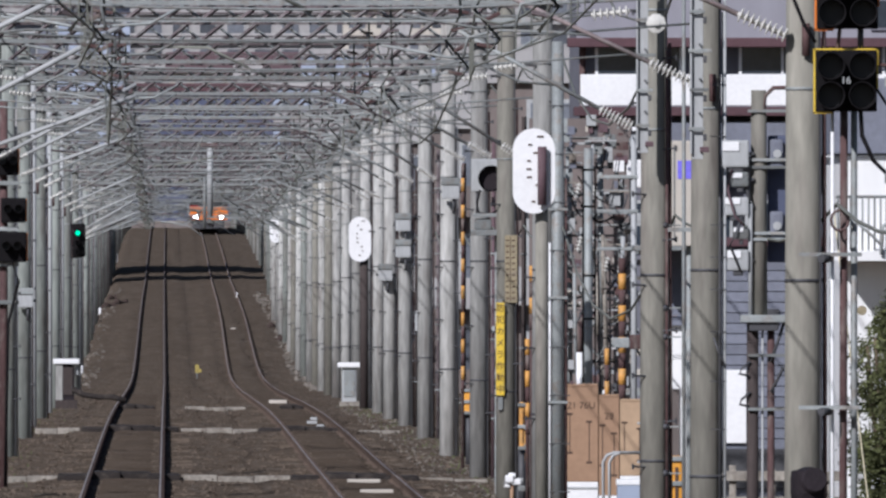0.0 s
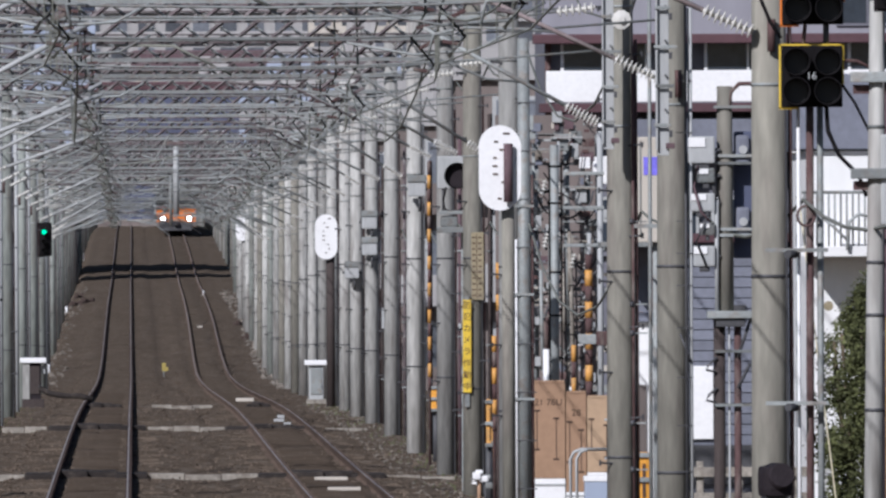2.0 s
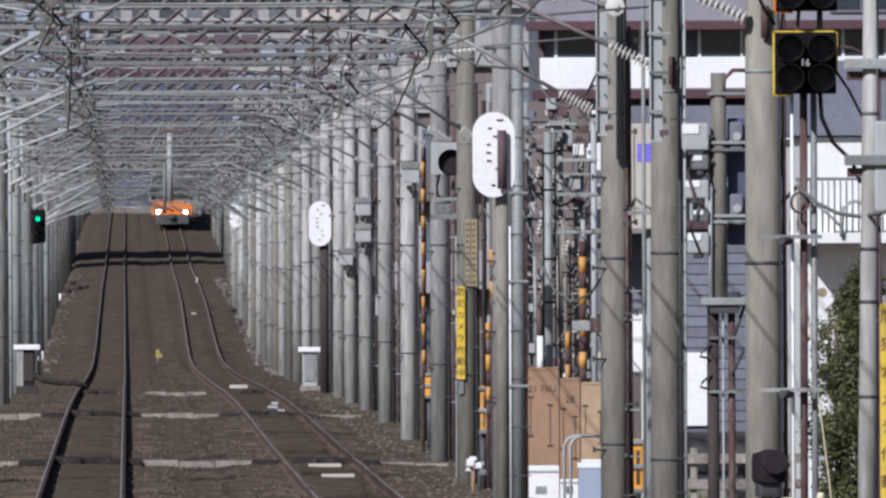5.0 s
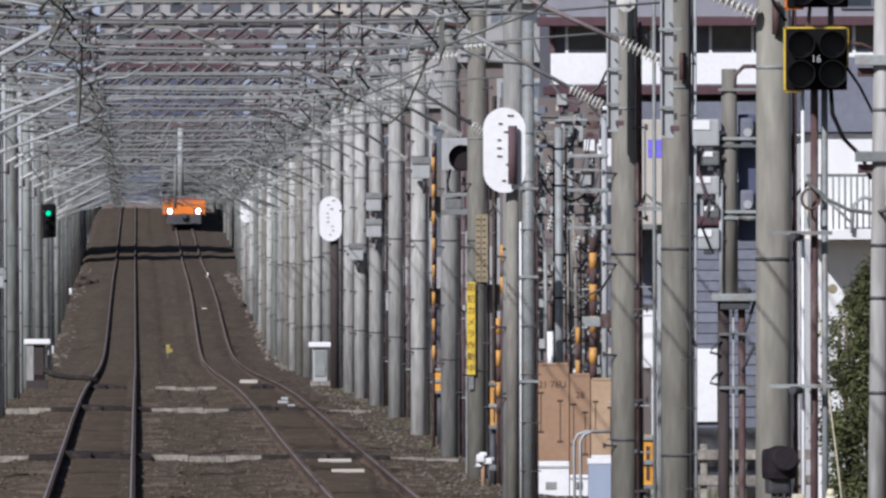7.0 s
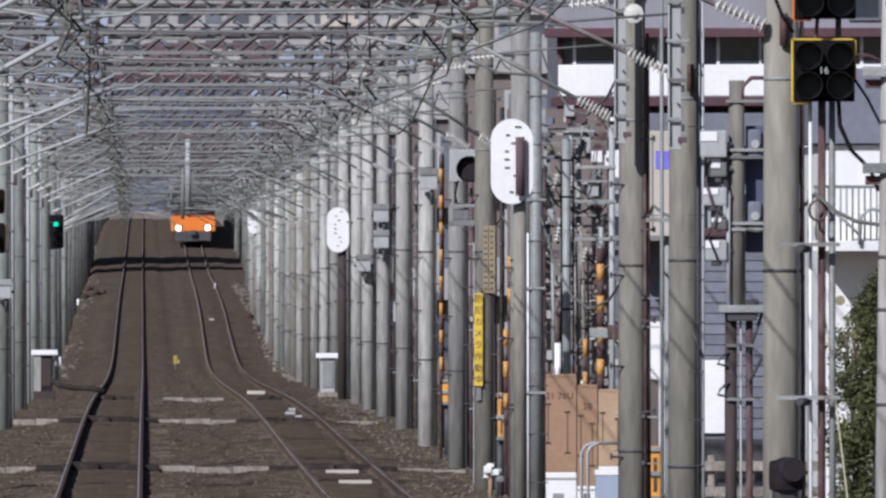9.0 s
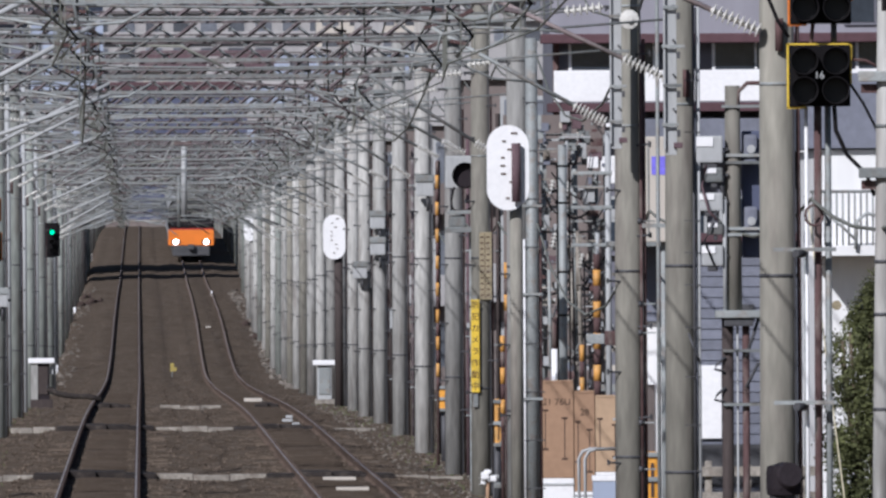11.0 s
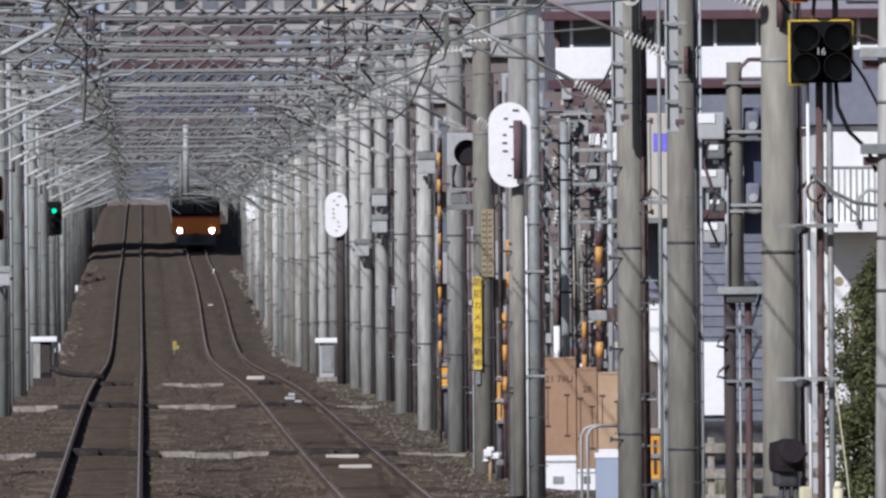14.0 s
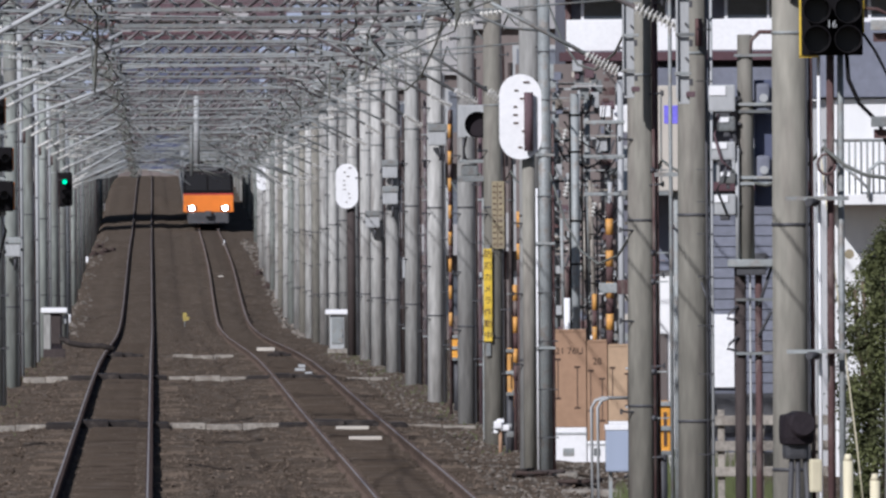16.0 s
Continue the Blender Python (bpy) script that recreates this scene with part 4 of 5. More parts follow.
# ---- the stack of cartons ----
def build_cartons():
    y = 300.0
    for x0, x1, z0, z1, m, txt in ((5.27, 5.72, 0.18, 1.47, "carton", "21 76U"), (5.73, 6.0, 0.0, 1.33, "carton", "28"), (6.01, 6.36, 0.26, 1.27, "cartonpale", "")):
        t = thing("cardboard_carton", "tall brown cardboard carton with dark print, standing on crates", "carton", "stacked cartons", x0, y, z0)
        w, h = x1 - x0, z1 - z0
        b = slab("carton_body", t, m, (0, 0, 0), (w, 0.5, h), 0.012)
        slab("flap", b, m, (0.01, -0.01, h - 0.02), (w - 0.01, 0.24, h + 0.006))
        slab("tape", b, "cartonpale", (0.0, 0.22, h + 0.007), (w, 0.28, h + 0.011))
        if txt:
            letters(txt, 0.125, w * 0.5, -0.004, h - 0.28, b, "ink", "print")
        for u, lo, hi in ((0.15, 0.3, 0.7), (0.72, 0.2, 0.62)):
            part("printed_line", box(bmesh.new(), (w * u, -0.005, h * lo), (w * u + 0.012, -0.001, h * hi)), "ink", b)
            for v in (lo, hi):
                part("printed_arrow", box(bmesh.new(), (w * u - 0.035, -0.005, h * v - 0.015), (w * u + 0.045, -0.001, h * v + 0.012)), "ink", b)
        c = thing("white_crate", "white plastic crate under the cartons", "crate", "crates under cartons", x0, y, -0.3)
        slab("shell", c, "white", (0.0, 0.0, 0.0), (w, 0.5, z0 + 0.3), 0.02)
        slab("rim", c, "palesteel", (-0.005, -0.012, (z0 + 0.3) * 0.8), (w + 0.005, 0.0, (z0 + 0.3) * 0.86))
        slab("label_panel", c, "galv", (w * 0.3, -0.008, 0.1), (w * 0.62, -0.002, 0.2))
    t = thing("blue_white_box", "pale blue box with a white lid on the ground", "box", "", 4.98, 250.0, -0.3)
    slab("shell", t, "bluewall", (0, 0, 0.5), (0.3, 0.4, 0.98), 0.02)
    for dx in (0.03, 0.25):
        slab("leg", t, "galv", (dx, 0.1, 0.0), (dx + 0.04, 0.2, 0.5))
    slab("lid", t, "white", (-0.01, -0.01, 0.96), (0.31, 0.41, 1.02), 0.01)
    t = thing("tube_handrail", "bent pale steel handrail beside the cartons", "handrail", "", 4.9, 254.0, -0.25)
    for dx in (0.0, 0.07):
        cable("bent_rail", t, "palesteel", [(dx, 0, 0), (dx, 0, 1.12), (dx + 0.04, 0, 1.2), (dx + 0.12, 0, 1.23), (dx + 0.42, 0, 1.23)], 0.018, 8)


build_cartons()


# ---- the rusty equipment post and the near steel pole ----
def build_equipment_post():
    t = thing("equipment_post", "brown steel post with boxes, pipes and a small platform", "post", "", 4.842, 185.0, -0.2)
    pipe("upper_tube", t, "oldconcrete", (0, 0, 2.85), (0, 0, 4.77), 0.072, 0.062, 12)
    for x in (-0.05, 0.1):
        pipe("leg", t, "brownpost" if x < 0 else "redsteel", (x, 0, -0.1), (x, 0, 2.9), 0.048 if x < 0 else 0.03, None, 10, "dark rust-brown tubular leg")
    slab("platform", t, "galv", (-0.15, -0.15, 2.87), (0.22, 0.15, 2.93), 0.008)
    slab("platform_rail", t, "darksteel", (-0.08, -0.12, 2.8), (0.16, 0.12, 2.87), 0.01)
    pipe("brace", t, "darksteel", (0.1, -0.05, 2.55), (0.21, -0.05, 2.88), 0.014)
    pipe("brace", t, "darksteel", (0.1, -0.05, 2.3), (0.2, -0.05, 2.5), 0.014)
    pipe("white_pipe", t, "palesteel", (0.03, -0.03, 0.1), (0.03, -0.03, 2.8), 0.009)
    pipe("white_pipe", t, "palesteel", (-0.07, -0.09, 2.9), (-0.07, -0.09, 3.86), 0.017)
    cable("conduit_bend", t, "darksteel", [(-0.07, -0.09, 3.84), (-0.1, -0.08, 3.98), (-0.22, -0.05, 4.05)], 0.02)
    for z, h, w, paint in ((4.25, 0.22, 0.22, "palesteel"), (4.04, 0.12, 0.15, "galv"), (3.82, 0.15, 0.2, "palesteel"), (3.6, 0.1, 0.13, "galv"), (3.38, 0.17, 0.18, "palesteel")):
        b = slab("junction_box", t, paint, (-0.08 - w, -0.14, z - h / 2), (-0.085, 0.06, z + h / 2), 0.018)
        slab("gland", b, "darksteel", (-0.03 - w, -0.12, z - h / 2 - 0.045), (-0.13, 0.02, z - h / 2 - 0.002), 0.012)
        slab("cover", b, "white", (-0.08 - w, -0.15, z + h * 0.1), (-0.085 - w * 0.35, -0.142, z + h * 0.45), 0.004)
        slab("bracket", b, "darksteel", (-0.1, -0.09, z - 0.012), (-0.04, -0.06, z + 0.012))
    cable("box_cable", t, "mauve", [(-0.22, -0.16, 4.12), (-0.26, -0.17, 3.95), (-0.2, -0.17, 3.74), (-0.12, -0.16, 3.66)], 0.011)
    cable("box_cable", t, "darksteel", [(-0.14, -0.16, 3.75), (-0.19, -0.17, 3.6), (-0.24, -0.17, 3.5), (-0.16, -0.16, 3.3)], 0.009)
    slab("dark_panel", t, "deepblue", (0.078, 0.14, 3.36), (0.3, 0.2, 4.4), 0.02, "dark blue panel behind the lamps")
    for z in (4.25, 3.66):
        b = slab("blue_lamp_case", t, "slate", (0.09, -0.05, z - 0.12), (0.2, 0.12, z + 0.12), 0.03, "dark blue lamp case")
        part("lamp_eye", disc(bmesh.new(), (0.15, -0.06, z), (0, 1, 0), 0.035, 0.03, 14), "palesteel", b)
    for z in (4.6, 4.2, 4.14, 3.6, 3.55, 2.6, 2.16):
        slab("clamp", t, "galv", (-0.09, -0.08, z - 0.012), (0.24, 0.0, z + 0.012))
    cable("red_conduit", t, "redsteel", [(0.02, -0.03, 4.5), (0.05, -0.03, 4.72), (0.12, -0.03, 4.79), (0.28, -0.03, 4.79)], 0.02)
    for z in (2.45, 2.2):
        cable("hook", t, "darksteel", [(-0.07, -0.06, z + 0.1), (-0.14, -0.06, z + 0.04), (-0.16, -0.06, z), (-0.08, -0.06, z - 0.02)], 0.012)


build_equipment_post()


def build_steel_pole():
    t = thing("steel_pole", "pale grey steel pole with clamps and cross-arms", "pole", "", 4.88, 150.0, -0.2)
    pipe("shaft", t, "concrete", (0.01, 0, 0), (0.075, 0, 6.2), 0.075, 0.046, 16)
    for z in (4.58, 3.94):
        slab("crossarm", t, "galv", (-0.12, -0.1, z - 0.035), (0.45, -0.03, z + 0.035), 0.01)
        slab("crossarm_plate", t, "redsteel", (-0.1, -0.02, z - 0.11), (0.25, 0.02, z - 0.05))
    for z in (5.1, 4.25, 3.35, 3.0, 2.37, 1.4):
        pipe("band", t, "darksteel" if z < 4 else "galv", (0.01 + 0.0105 * z, 0, z - 0.012), (0.01 + 0.0105 * z, 0, z + 0.012), 0.079 - 0.0047 * z)
    pipe("cable", t, "mauve", (0.1, 0, 0.1), (0.115, 0, 4.6), 0.014)
    slab("box", t, "palesteel", (0.08, -0.06, 3.6), (0.2, 0.1, 4.2), 0.02)
    quad_head(t, 0.272, -0.3, 5.253, "hoodpaint")
    slab("head_arm", t, "galv", (-0.02, -0.16, 5.216), (0.25, -0.08, 5.286), 0.01)
    t = thing("steel_pole", "galvanised steel pole beside a concrete pole, with step bolts", "pole", "", 4.855, 281.0, -0.25)
    pipe("shaft", t, "galv", (0, 0, 0), (0, 0, 6.1), 0.082, 0.075, 16)
    pipe("white_conduit", t, "white", (-0.1, -0.05, 0), (-0.1, -0.05, 3.6), 0.014)
    pipe("red_conduit", t, "redsteel", (0.1, 0.02, 0), (0.1, 0.02, 4.4), 0.02)
    for i in range(9):
        pipe("step_bolt", t, "darksteel", (-0.1, -0.07, 0.5 + i * 0.6), (0.15, -0.08, 0.5 + i * 0.6), 0.008, None, 5)
    for z in (4.0, 2.9, 1.6):
        slab("clamp", t, "galv", (-0.2, -0.09, z), (0.12, -0.075, z + 0.03))
    # steel channels on the two near concrete poles
    for x, y, z0, z1 in ((4.62, 218.7, 4.2, 6.0), (4.63, 196.7, 4.05, 6.4)):
        c = thing("steel_channel", "grey steel channel bolted to the face of a pole", "bracket", "channels on poles", x, y, 0)
        slab("web", c, "palesteel", (-0.07, -0.2, z0), (0.03, -0.16, z1), 0.006)
        slab("flange", c, "palesteel", (-0.085, -0.24, z0 + 0.05), (-0.07, -0.16, z1 - 0.05))
        slab("bolt_plate", c, "mauve", (0.0, -0.24, z0 + 0.06), (0.08, -0.2, z0 + 0.11), 0.01)
        for k in range(5):
            u = z0 + 0.25 + k * 0.34
            slab("clamp", c, "galv", (-0.1 + 0.01 * (k % 2), -0.255, u), (0.045 + 0.03 * (k % 3), -0.245, u + 0.03), 0.006)
            slab("clip", c, "darksteel", (0.03, -0.25, u - 0.09), (0.06, -0.19, u - 0.03), 0.008)
        for k in range(4):
            pipe("bolt", c, "darksteel", (0.0, -0.24, z0 + 0.4 + k * 0.3), (0.0, -0.2, z0 + 0.4 + k * 0.3), 0.01, None, 6)
    b = thing("round_insulator", "round white insulator on a pole top bracket", "insulator", "", 4.72, 218.5, 0)
    part("shell", insulator(bmesh.new(), (0.0, -0.35, 5.45), (0, -0.15, 5.45), 2, 0.095), "porcelain", b)
    pipe("pin", b, "redsteel", (0, -0.2, 5.45), (0.05, 0.0, 5.4), 0.02)


build_steel_pole()


def build_low_fittings():
    t = thing("black_horn", "black horn loudspeaker on a splayed stand", "loudspeaker", "", 4.63, 163.0, -0.25, 14)
    part("bell", rod(bmesh.new(), (0, -0.16, 1.86), (0.02, 0.1, 1.82), 0.085, 0.13, 18), "hoodpaint", t)
    slab("cover", t, "hoodpaint", (-0.12, -0.1, 1.7), (0.1, 0.12, 1.93), 0.06)
    slab("driver", t, "black", (-0.05, 0.08, 1.76), (0.05, 0.2, 1.9), 0.03)
    slab("bracket", t, "darksteel", (-0.1, -0.05, 1.6), (0.06, 0.08, 1.74), 0.03)
    for x in (-0.04, 0.0, 0.05):
        pipe("leg", t, "darksteel", (x * 3, 0, 0), (x, 0, 1.72), 0.02)
    slab("clamp", t, "cream", (0.08, -0.05, 1.36), (0.17, 0.05, 1.6), 0.02)
    for x, h in ((4.90, 1.62), (5.09, 1.48)):
        t = thing("cream_bollard", "cream painted round-topped bollard", "bollard", "bollards", x, 160.0, -0.25)
        pipe("shaft", t, "cream", (0, 0, 0), (0, 0, h), 0.036, None, 14)
        pipe("cap", t, "cream", (0, 0, h), (0, 0, h + 0.05), 0.036, 0.02, 14)
    t = thing("concrete_fence", "low grey concrete post and rail fence beside the line", "fence", "", 5.5, 230.0, -0.03)
    for i in range(7):
        slab("post", t, "trough", (0.02 + i * 0.2, 0, -0.3), (0.09 + i * 0.2, 0.1, 1.12 - 0.02 * i), 0.01)
    for z in (0.42, 0.68, 0.94):
        slab("rail", t, "trough", (-0.05, -0.05, z), (1.4, 0.0, z + 0.1), 0.01)
    t = thing("beige_cabinet", "tall beige steel cabinet with a violet-blue sticker, mounted on posts", "cabinet", "", 5.1, 225.0, -0.25)
    slab("shell", t, "beige", (-0.18, 0, 3.55), (0.16, 0.3, 4.6), 0.02)
    slab("sticker", t, "blue", (-0.02, -0.006, 4.22), (0.12, -0.001, 4.4))
    slab("door_seam", t, "galv", (-0.06, -0.008, 3.6), (-0.045, -0.001, 4.56))
    for x in (-0.12, 0.1):
        pipe("post", t, "galv", (x, 0.15, 0), (x, 0.15, 3.6), 0.03)
    t = thing("white_gate_frame", "white tubular gate frame near the cartons", "gate", "", 5.55, 262.0, -0.3)
    for x in (0.0, 0.1, 0.24):
        pipe("upright", t, "white", (x, 0, 0), (x, 0, 1.72), 0.025)
    for z in (1.1, 1.55):
        pipe("crossbar", t, "palesteel", (-0.1, 0, z), (0.3, 0, z), 0.015)


build_low_fittings()


def build_pole_boxes():
    """Pale junction boxes clamped to poles further along the line."""
    for x, y, z in ((4.66, 446.4, 3.62), (4.66, 446.4, 3.1), (4.72, 376.4, 4.1), (4.58, 474.4, 2.6), (-2.6, 413.4, 2.2)):
        t = thing("junction_box", "pale grey junction box clamped to a pole", "junction box", "boxes on poles", x, y, z)
        slab("shell", t, "palesteel", (-0.15, 0, 0), (0.15, 0.18, 0.34), 0.03)
        slab("lid", t, "galv", (-0.16, -0.02, 0.24), (0.16, 0.0, 0.36), 0.02)
        pipe("cable_gland", t, "darksteel", (0.05, 0.08, -0.25), (0.05, 0.08, 0.02), 0.025)
        slab("clamp", t, "darksteel", (-0.2, 0.18, 0.1), (0.2, 0.3, 0.15))


build_pole_boxes()


def build_riser_pipes():
    """Dark and pale pipes added beside further concrete poles, to fill gaps the camera sees."""
    for i, y in enumerate(GANTRIES[6:22]):
        g = rail_z(y) - 0.2
        t = thing("riser_pipe", "dull brown pipe added beside a concrete pole", "pipe", "riser pipes beside poles", 4.93 + 0.012 * (i % 4), y + 0.8, g)
        pipe("tube", t, ("brownpost", "mauve", "redsteel", "lattice")[i % 4], (0, 0, -0.1), (0.01, 0, 5.3 - 0.2 * (i % 3)), 0.036 - 0.006 * (i % 2))
        for z in (0.9, 2.1, 3.4, 4.6):
            slab("clamp", t, "galv", (-0.12, -0.05, z - 0.012), (0.05, -0.03, z + 0.012))
        if i % 2:
            pipe("side_tube", t, "palesteel", (0.085, 0.05, -0.1), (0.085, 0.05, 4.4), 0.014)
        if i % 3 == 1:
            slab("switch_box", t, "palesteel", (-0.02, -0.1, 1.9 + 0.3 * (i % 2)), (0.14, 0.02, 2.3), 0.015)


build_riser_pipes()


def build_guy_wire():
    t = thing("guy_wire", "thin tan guy wire stretched down past the shrub", "wire", "", 5.9, 200.0, -0.25)
    cable("strand", t, "cream", [(0.0, 0, 3.85), (0.15, 0, 2.55), (0.3, 0, 1.32), (0.44, 0, 0.0)], 0.007, 5)
    pipe("anchor", t, "galv", (0.44, 0, -0.1), (0.43, 0, 0.25), 0.02)
    pipe("stub_post", t, "galv", (-0.02, 0, 0), (-0.02, 0, 3.95), 0.02)


build_guy_wire()


def build_pole_conduits():
    """Pipes and clamps strapped to the two near concrete poles, and a thin pole between them."""
    t = thing("conduit_pipe", "pale conduit strapped to a concrete pole with steel clamps", "pipe", "conduits on poles", 4.845, 196.9, -0.2)
    pipe("pale_tube", t, "palesteel", (0.01, -0.17, 0), (0.01, -0.17, 6.2), 0.012)
    pipe("dark_tube", t, "darksteel", (-0.03, 0.04, 0), (-0.03, 0.04, 6.2), 0.012)
    for z in (4.9, 4.45, 3.68, 3.4, 3.12, 2.75, 2.32, 1.9, 1.5, 1.2):
        slab("clamp", t, "darksteel", (-0.12, -0.19, z - 0.004), (0.02, -0.165, z + 0.004))
    pipe("strut", t, "darksteel", (-0.09, -0.2, 2.7), (0.0, -0.2, 2.45), 0.01)
    t = thing("conduit_pipe", "dark conduit strapped to a concrete pole with short arms", "pipe", "conduits on poles", 4.86, 218.9, -0.2)
    pipe("dark_tube", t, "redsteel", (-0.02, 0, 0), (-0.02, 0, 5.4), 0.016)
    for z in (3.7, 2.9, 2.62, 1.75, 1.3):
        slab("arm", t, "galv", (-0.06, -0.2, z - 0.007), (0.11, -0.17, z + 0.007))
        pipe("bolt", t, "darksteel", (-0.06, -0.22, z), (-0.02, -0.22, z), 0.03, None, 8)
    t = thing("thin_pole", "thin galvanised pipe pole standing between concrete poles", "pole", "", 4.80, 210.0, -0.25)
    pipe("tube", t, "galv", (0, 0, 0), (0, 0, 6.4), 0.018)
    slab("crossbar", t, "galv", (-0.15, -0.02, 3.68), (0.2, 0.02, 3.72))
    t = thing("garden_shed", "small white shed with a grey gable roof and a dark door", "shed", "", 6.28, 286.0, -0.3)
    slab("wall", t, "plaster", (0, 0, 0), (0.38, 1.2, 2.6))
    slab("door", t, "brownwall", (0.02, -0.03, 0.0), (0.2, 0.0, 1.8))
    slab("roof", t, "slate", (-0.06, -0.1, 2.6), (0.44, 1.3, 2.72), 0.02)
    slab("vent", t, "galv", (0.24, -0.02, 2.1), (0.34, 0.0, 2.4))


build_pole_conduits()


# ---- the yard of cables and frames behind the poles ----
def build_equipment_rack():
    t = thing("substation_rack", "tall grey steel rack crowded with boxes, insulators and cables", "rack", "", 5.75, 332.0, -0.3)
    rng = random.Random(11)
    slab("back_board", t, "brownwall", (-0.4, 2.0, 0), (1.1, 2.1, 5.5))
    for x in (0.0, 0.16, 0.42, 0.62, 0.92, 1.1):
        pipe("upright", t, rng.choice(("galv", "palesteel", "galv")), (x, rng.uniform(0, 0.6), 0), (x, rng.uniform(0, 0.6), rng.uniform(4.6, 5.6)), rng.uniform(0.03, 0.06))
    for z in (1.9, 2.35, 2.9, 3.3, 3.75, 4.1, 4.35, 4.75, 5.1):
        slab("crossbar", t, rng.choice(("galv", "darksteel", "palesteel")), (rng.uniform(-0.1, 0.3), -0.05, z), (rng.uniform(0.7, 1.2), 0.05, z + rng.uniform(0.03, 0.06)), 0.008)
    for i in range(300):
        x, z = rng.uniform(-0.3, 1.15), rng.uniform(1.4, 5.4)
        w, h = rng.uniform(0.02, 0.1), rng.uniform(0.02, 0.14)
        if i % 6 == 0:
            w, h = rng.uniform(0.1, 0.2), rng.uniform(0.1, 0.24)
        slab("box", t, rng.choice(("galv", "slate", "palesteel", "darksteel", "galv", "white", "trough", "redsteel", "galv", "palesteel", "mauve", "beige")), (x, rng.uniform(-0.25, -0.1), z), (x + w, 0.0, z + h), 0.008)
    for i in range(26):
        x, z = rng.uniform(-0.3, 0.8), rng.uniform(2.4, 5.5)
        slab("thin_bar", t, rng.choice(("galv", "palesteel", "trough", "darksteel")), (x, -0.3, z), (x + rng.uniform(0.2, 0.6), -0.27, z + rng.uniform(0.014, 0.03)))
    pipe("pale_post", t, "palesteel", (1.074, -1.5, 0.0), (1.074, -1.5, 5.24), 0.045, None, 10, "pale grey steel post")
    for z in (4.6, 4.1, 3.55):
        slab("cross_piece", t, "galv", (0.534, -1.56, z), (1.134, -1.5, z + 0.05), 0.01)
    for i in range(44):
        x, z = rng.uniform(-0.1, 1.1), rng.uniform(2.2, 5.0)
        cable("cable", t, rng.choice(("black", "darksteel", "galv")), arc((x, -0.3, z), (x + rng.uniform(-0.5, 0.5), -0.28, z - rng.uniform(-0.2, 0.7)), rng.uniform(0.05, 0.2)), rng.uniform(0.008, 0.02))
    for i in range(16):
        x, z = rng.uniform(-0.2, 1.1), rng.uniform(1.4, 3.6)
        pipe("riser", t, rng.choice(("galv", "palesteel", "trough")), (x, -0.32, z), (x + rng.uniform(-0.06, 0.06), -0.3, z + rng.uniform(0.6, 1.6)), rng.uniform(0.012, 0.035))
    for i in range(6):
        x, z = rng.uniform(0, 1.0), rng.uniform(3.0, 4.8)
        part("insulator", insulator(bmesh.new(), (x, -0.3, z), (x + 0.05, -0.3, z + 0.22), 4, 0.05), "porcelain", t)
    t = thing("black_ladder", "black steel ladder leaning against a grey post", "ladder", "", 6.0, 312.0, -0.3)
    for x in (0.0, 0.13):
        pipe("stile", t, "black", (x, 0, 0), (x - 0.05 + x * 0.2, 0, 3.4), 0.014)
    for i in range(9):
        pipe("rung", t, "black", (0, 0, 0.3 + i * 0.34), (0.13, 0, 0.3 + i * 0.34), 0.01)
    t = thing("black_ladder", "black steel ladder standing high among the cables", "ladder", "", 5.78, 314.0, -0.3)
    for x in (0.0, 0.166):
        slab("upright", t, "black", (x - 0.012, -0.012, 0.0), (x + 0.012, 0.012, 4.69))
    for z in (4.67, 4.16, 3.2, 2.6):
        slab("rung", t, "black", (0.0, -0.01, z - 0.015), (0.166, 0.01, z + 0.015))
    t = thing("steel_pole", "slim grey steel pole with red and white sleeves in the yard", "pole", "", 5.98, 321.0, -0.3)
    pipe("shaft", t, "galv", (0, 0, 0), (0, 0, 5.0), 0.06)
    pipe("red_sleeve", t, "redsteel", (-0.12, 0.1, 2.1), (-0.12, 0.1, 2.55), 0.04)
    pipe("white_sleeve", t, "white", (-0.12, 0.1, 0.9), (-0.12, 0.1, 2.1), 0.05)
    pipe("white_sleeve", t, "white", (-0.42, 0.1, 0.9), (-0.42, 0.1, 2.6), 0.06)


build_equipment_rack()


def build_yard_shed():
    """A low open shed between the poles, with boards, drums and pipes standing in it."""
    t = thing("yard_shed", "dim lean-to shed crowded with boards and pipes behind the poles", "shed", "", 6.3, 300.0, -0.3)
    rng = random.Random(31)
    slab("back_wall", t, "slate", (0.1, 1.6, 0), (1.1, 1.7, 3.6))
    slab("roof", t, "galv", (-0.1, -0.1, 3.55), (1.15, 1.8, 3.62), 0.01)
    for x in (0.05, 0.6, 1.05):
        pipe("post", t, "redsteel", (x, 0, 0), (x, 0, 3.55), 0.035)
    for i in range(24):
        x, z = rng.uniform(0.05, 0.95), rng.uniform(0.0, 2.9)
        slab("board", t, rng.choice(("white", "slate", "galv", "carton", "darksteel", "palesteel", "redsteel")), (x, rng.uniform(0.2, 0.6), z), (x + rng.uniform(0.04, 0.18), rng.uniform(0.65, 1.2), z + rng.uniform(0.15, 0.7)), 0.008)
    for i in range(8):
        x = rng.uniform(0.05, 1.05)
        pipe("pipe", t, rng.choice(("galv", "redsteel", "darksteel")), (x, 0.1, rng.uniform(0, 1)), (x + rng.uniform(-0.1, 0.1), 0.15, rng.uniform(1.6, 3.4)), rng.uniform(0.012, 0.03))


build_yard_shed()


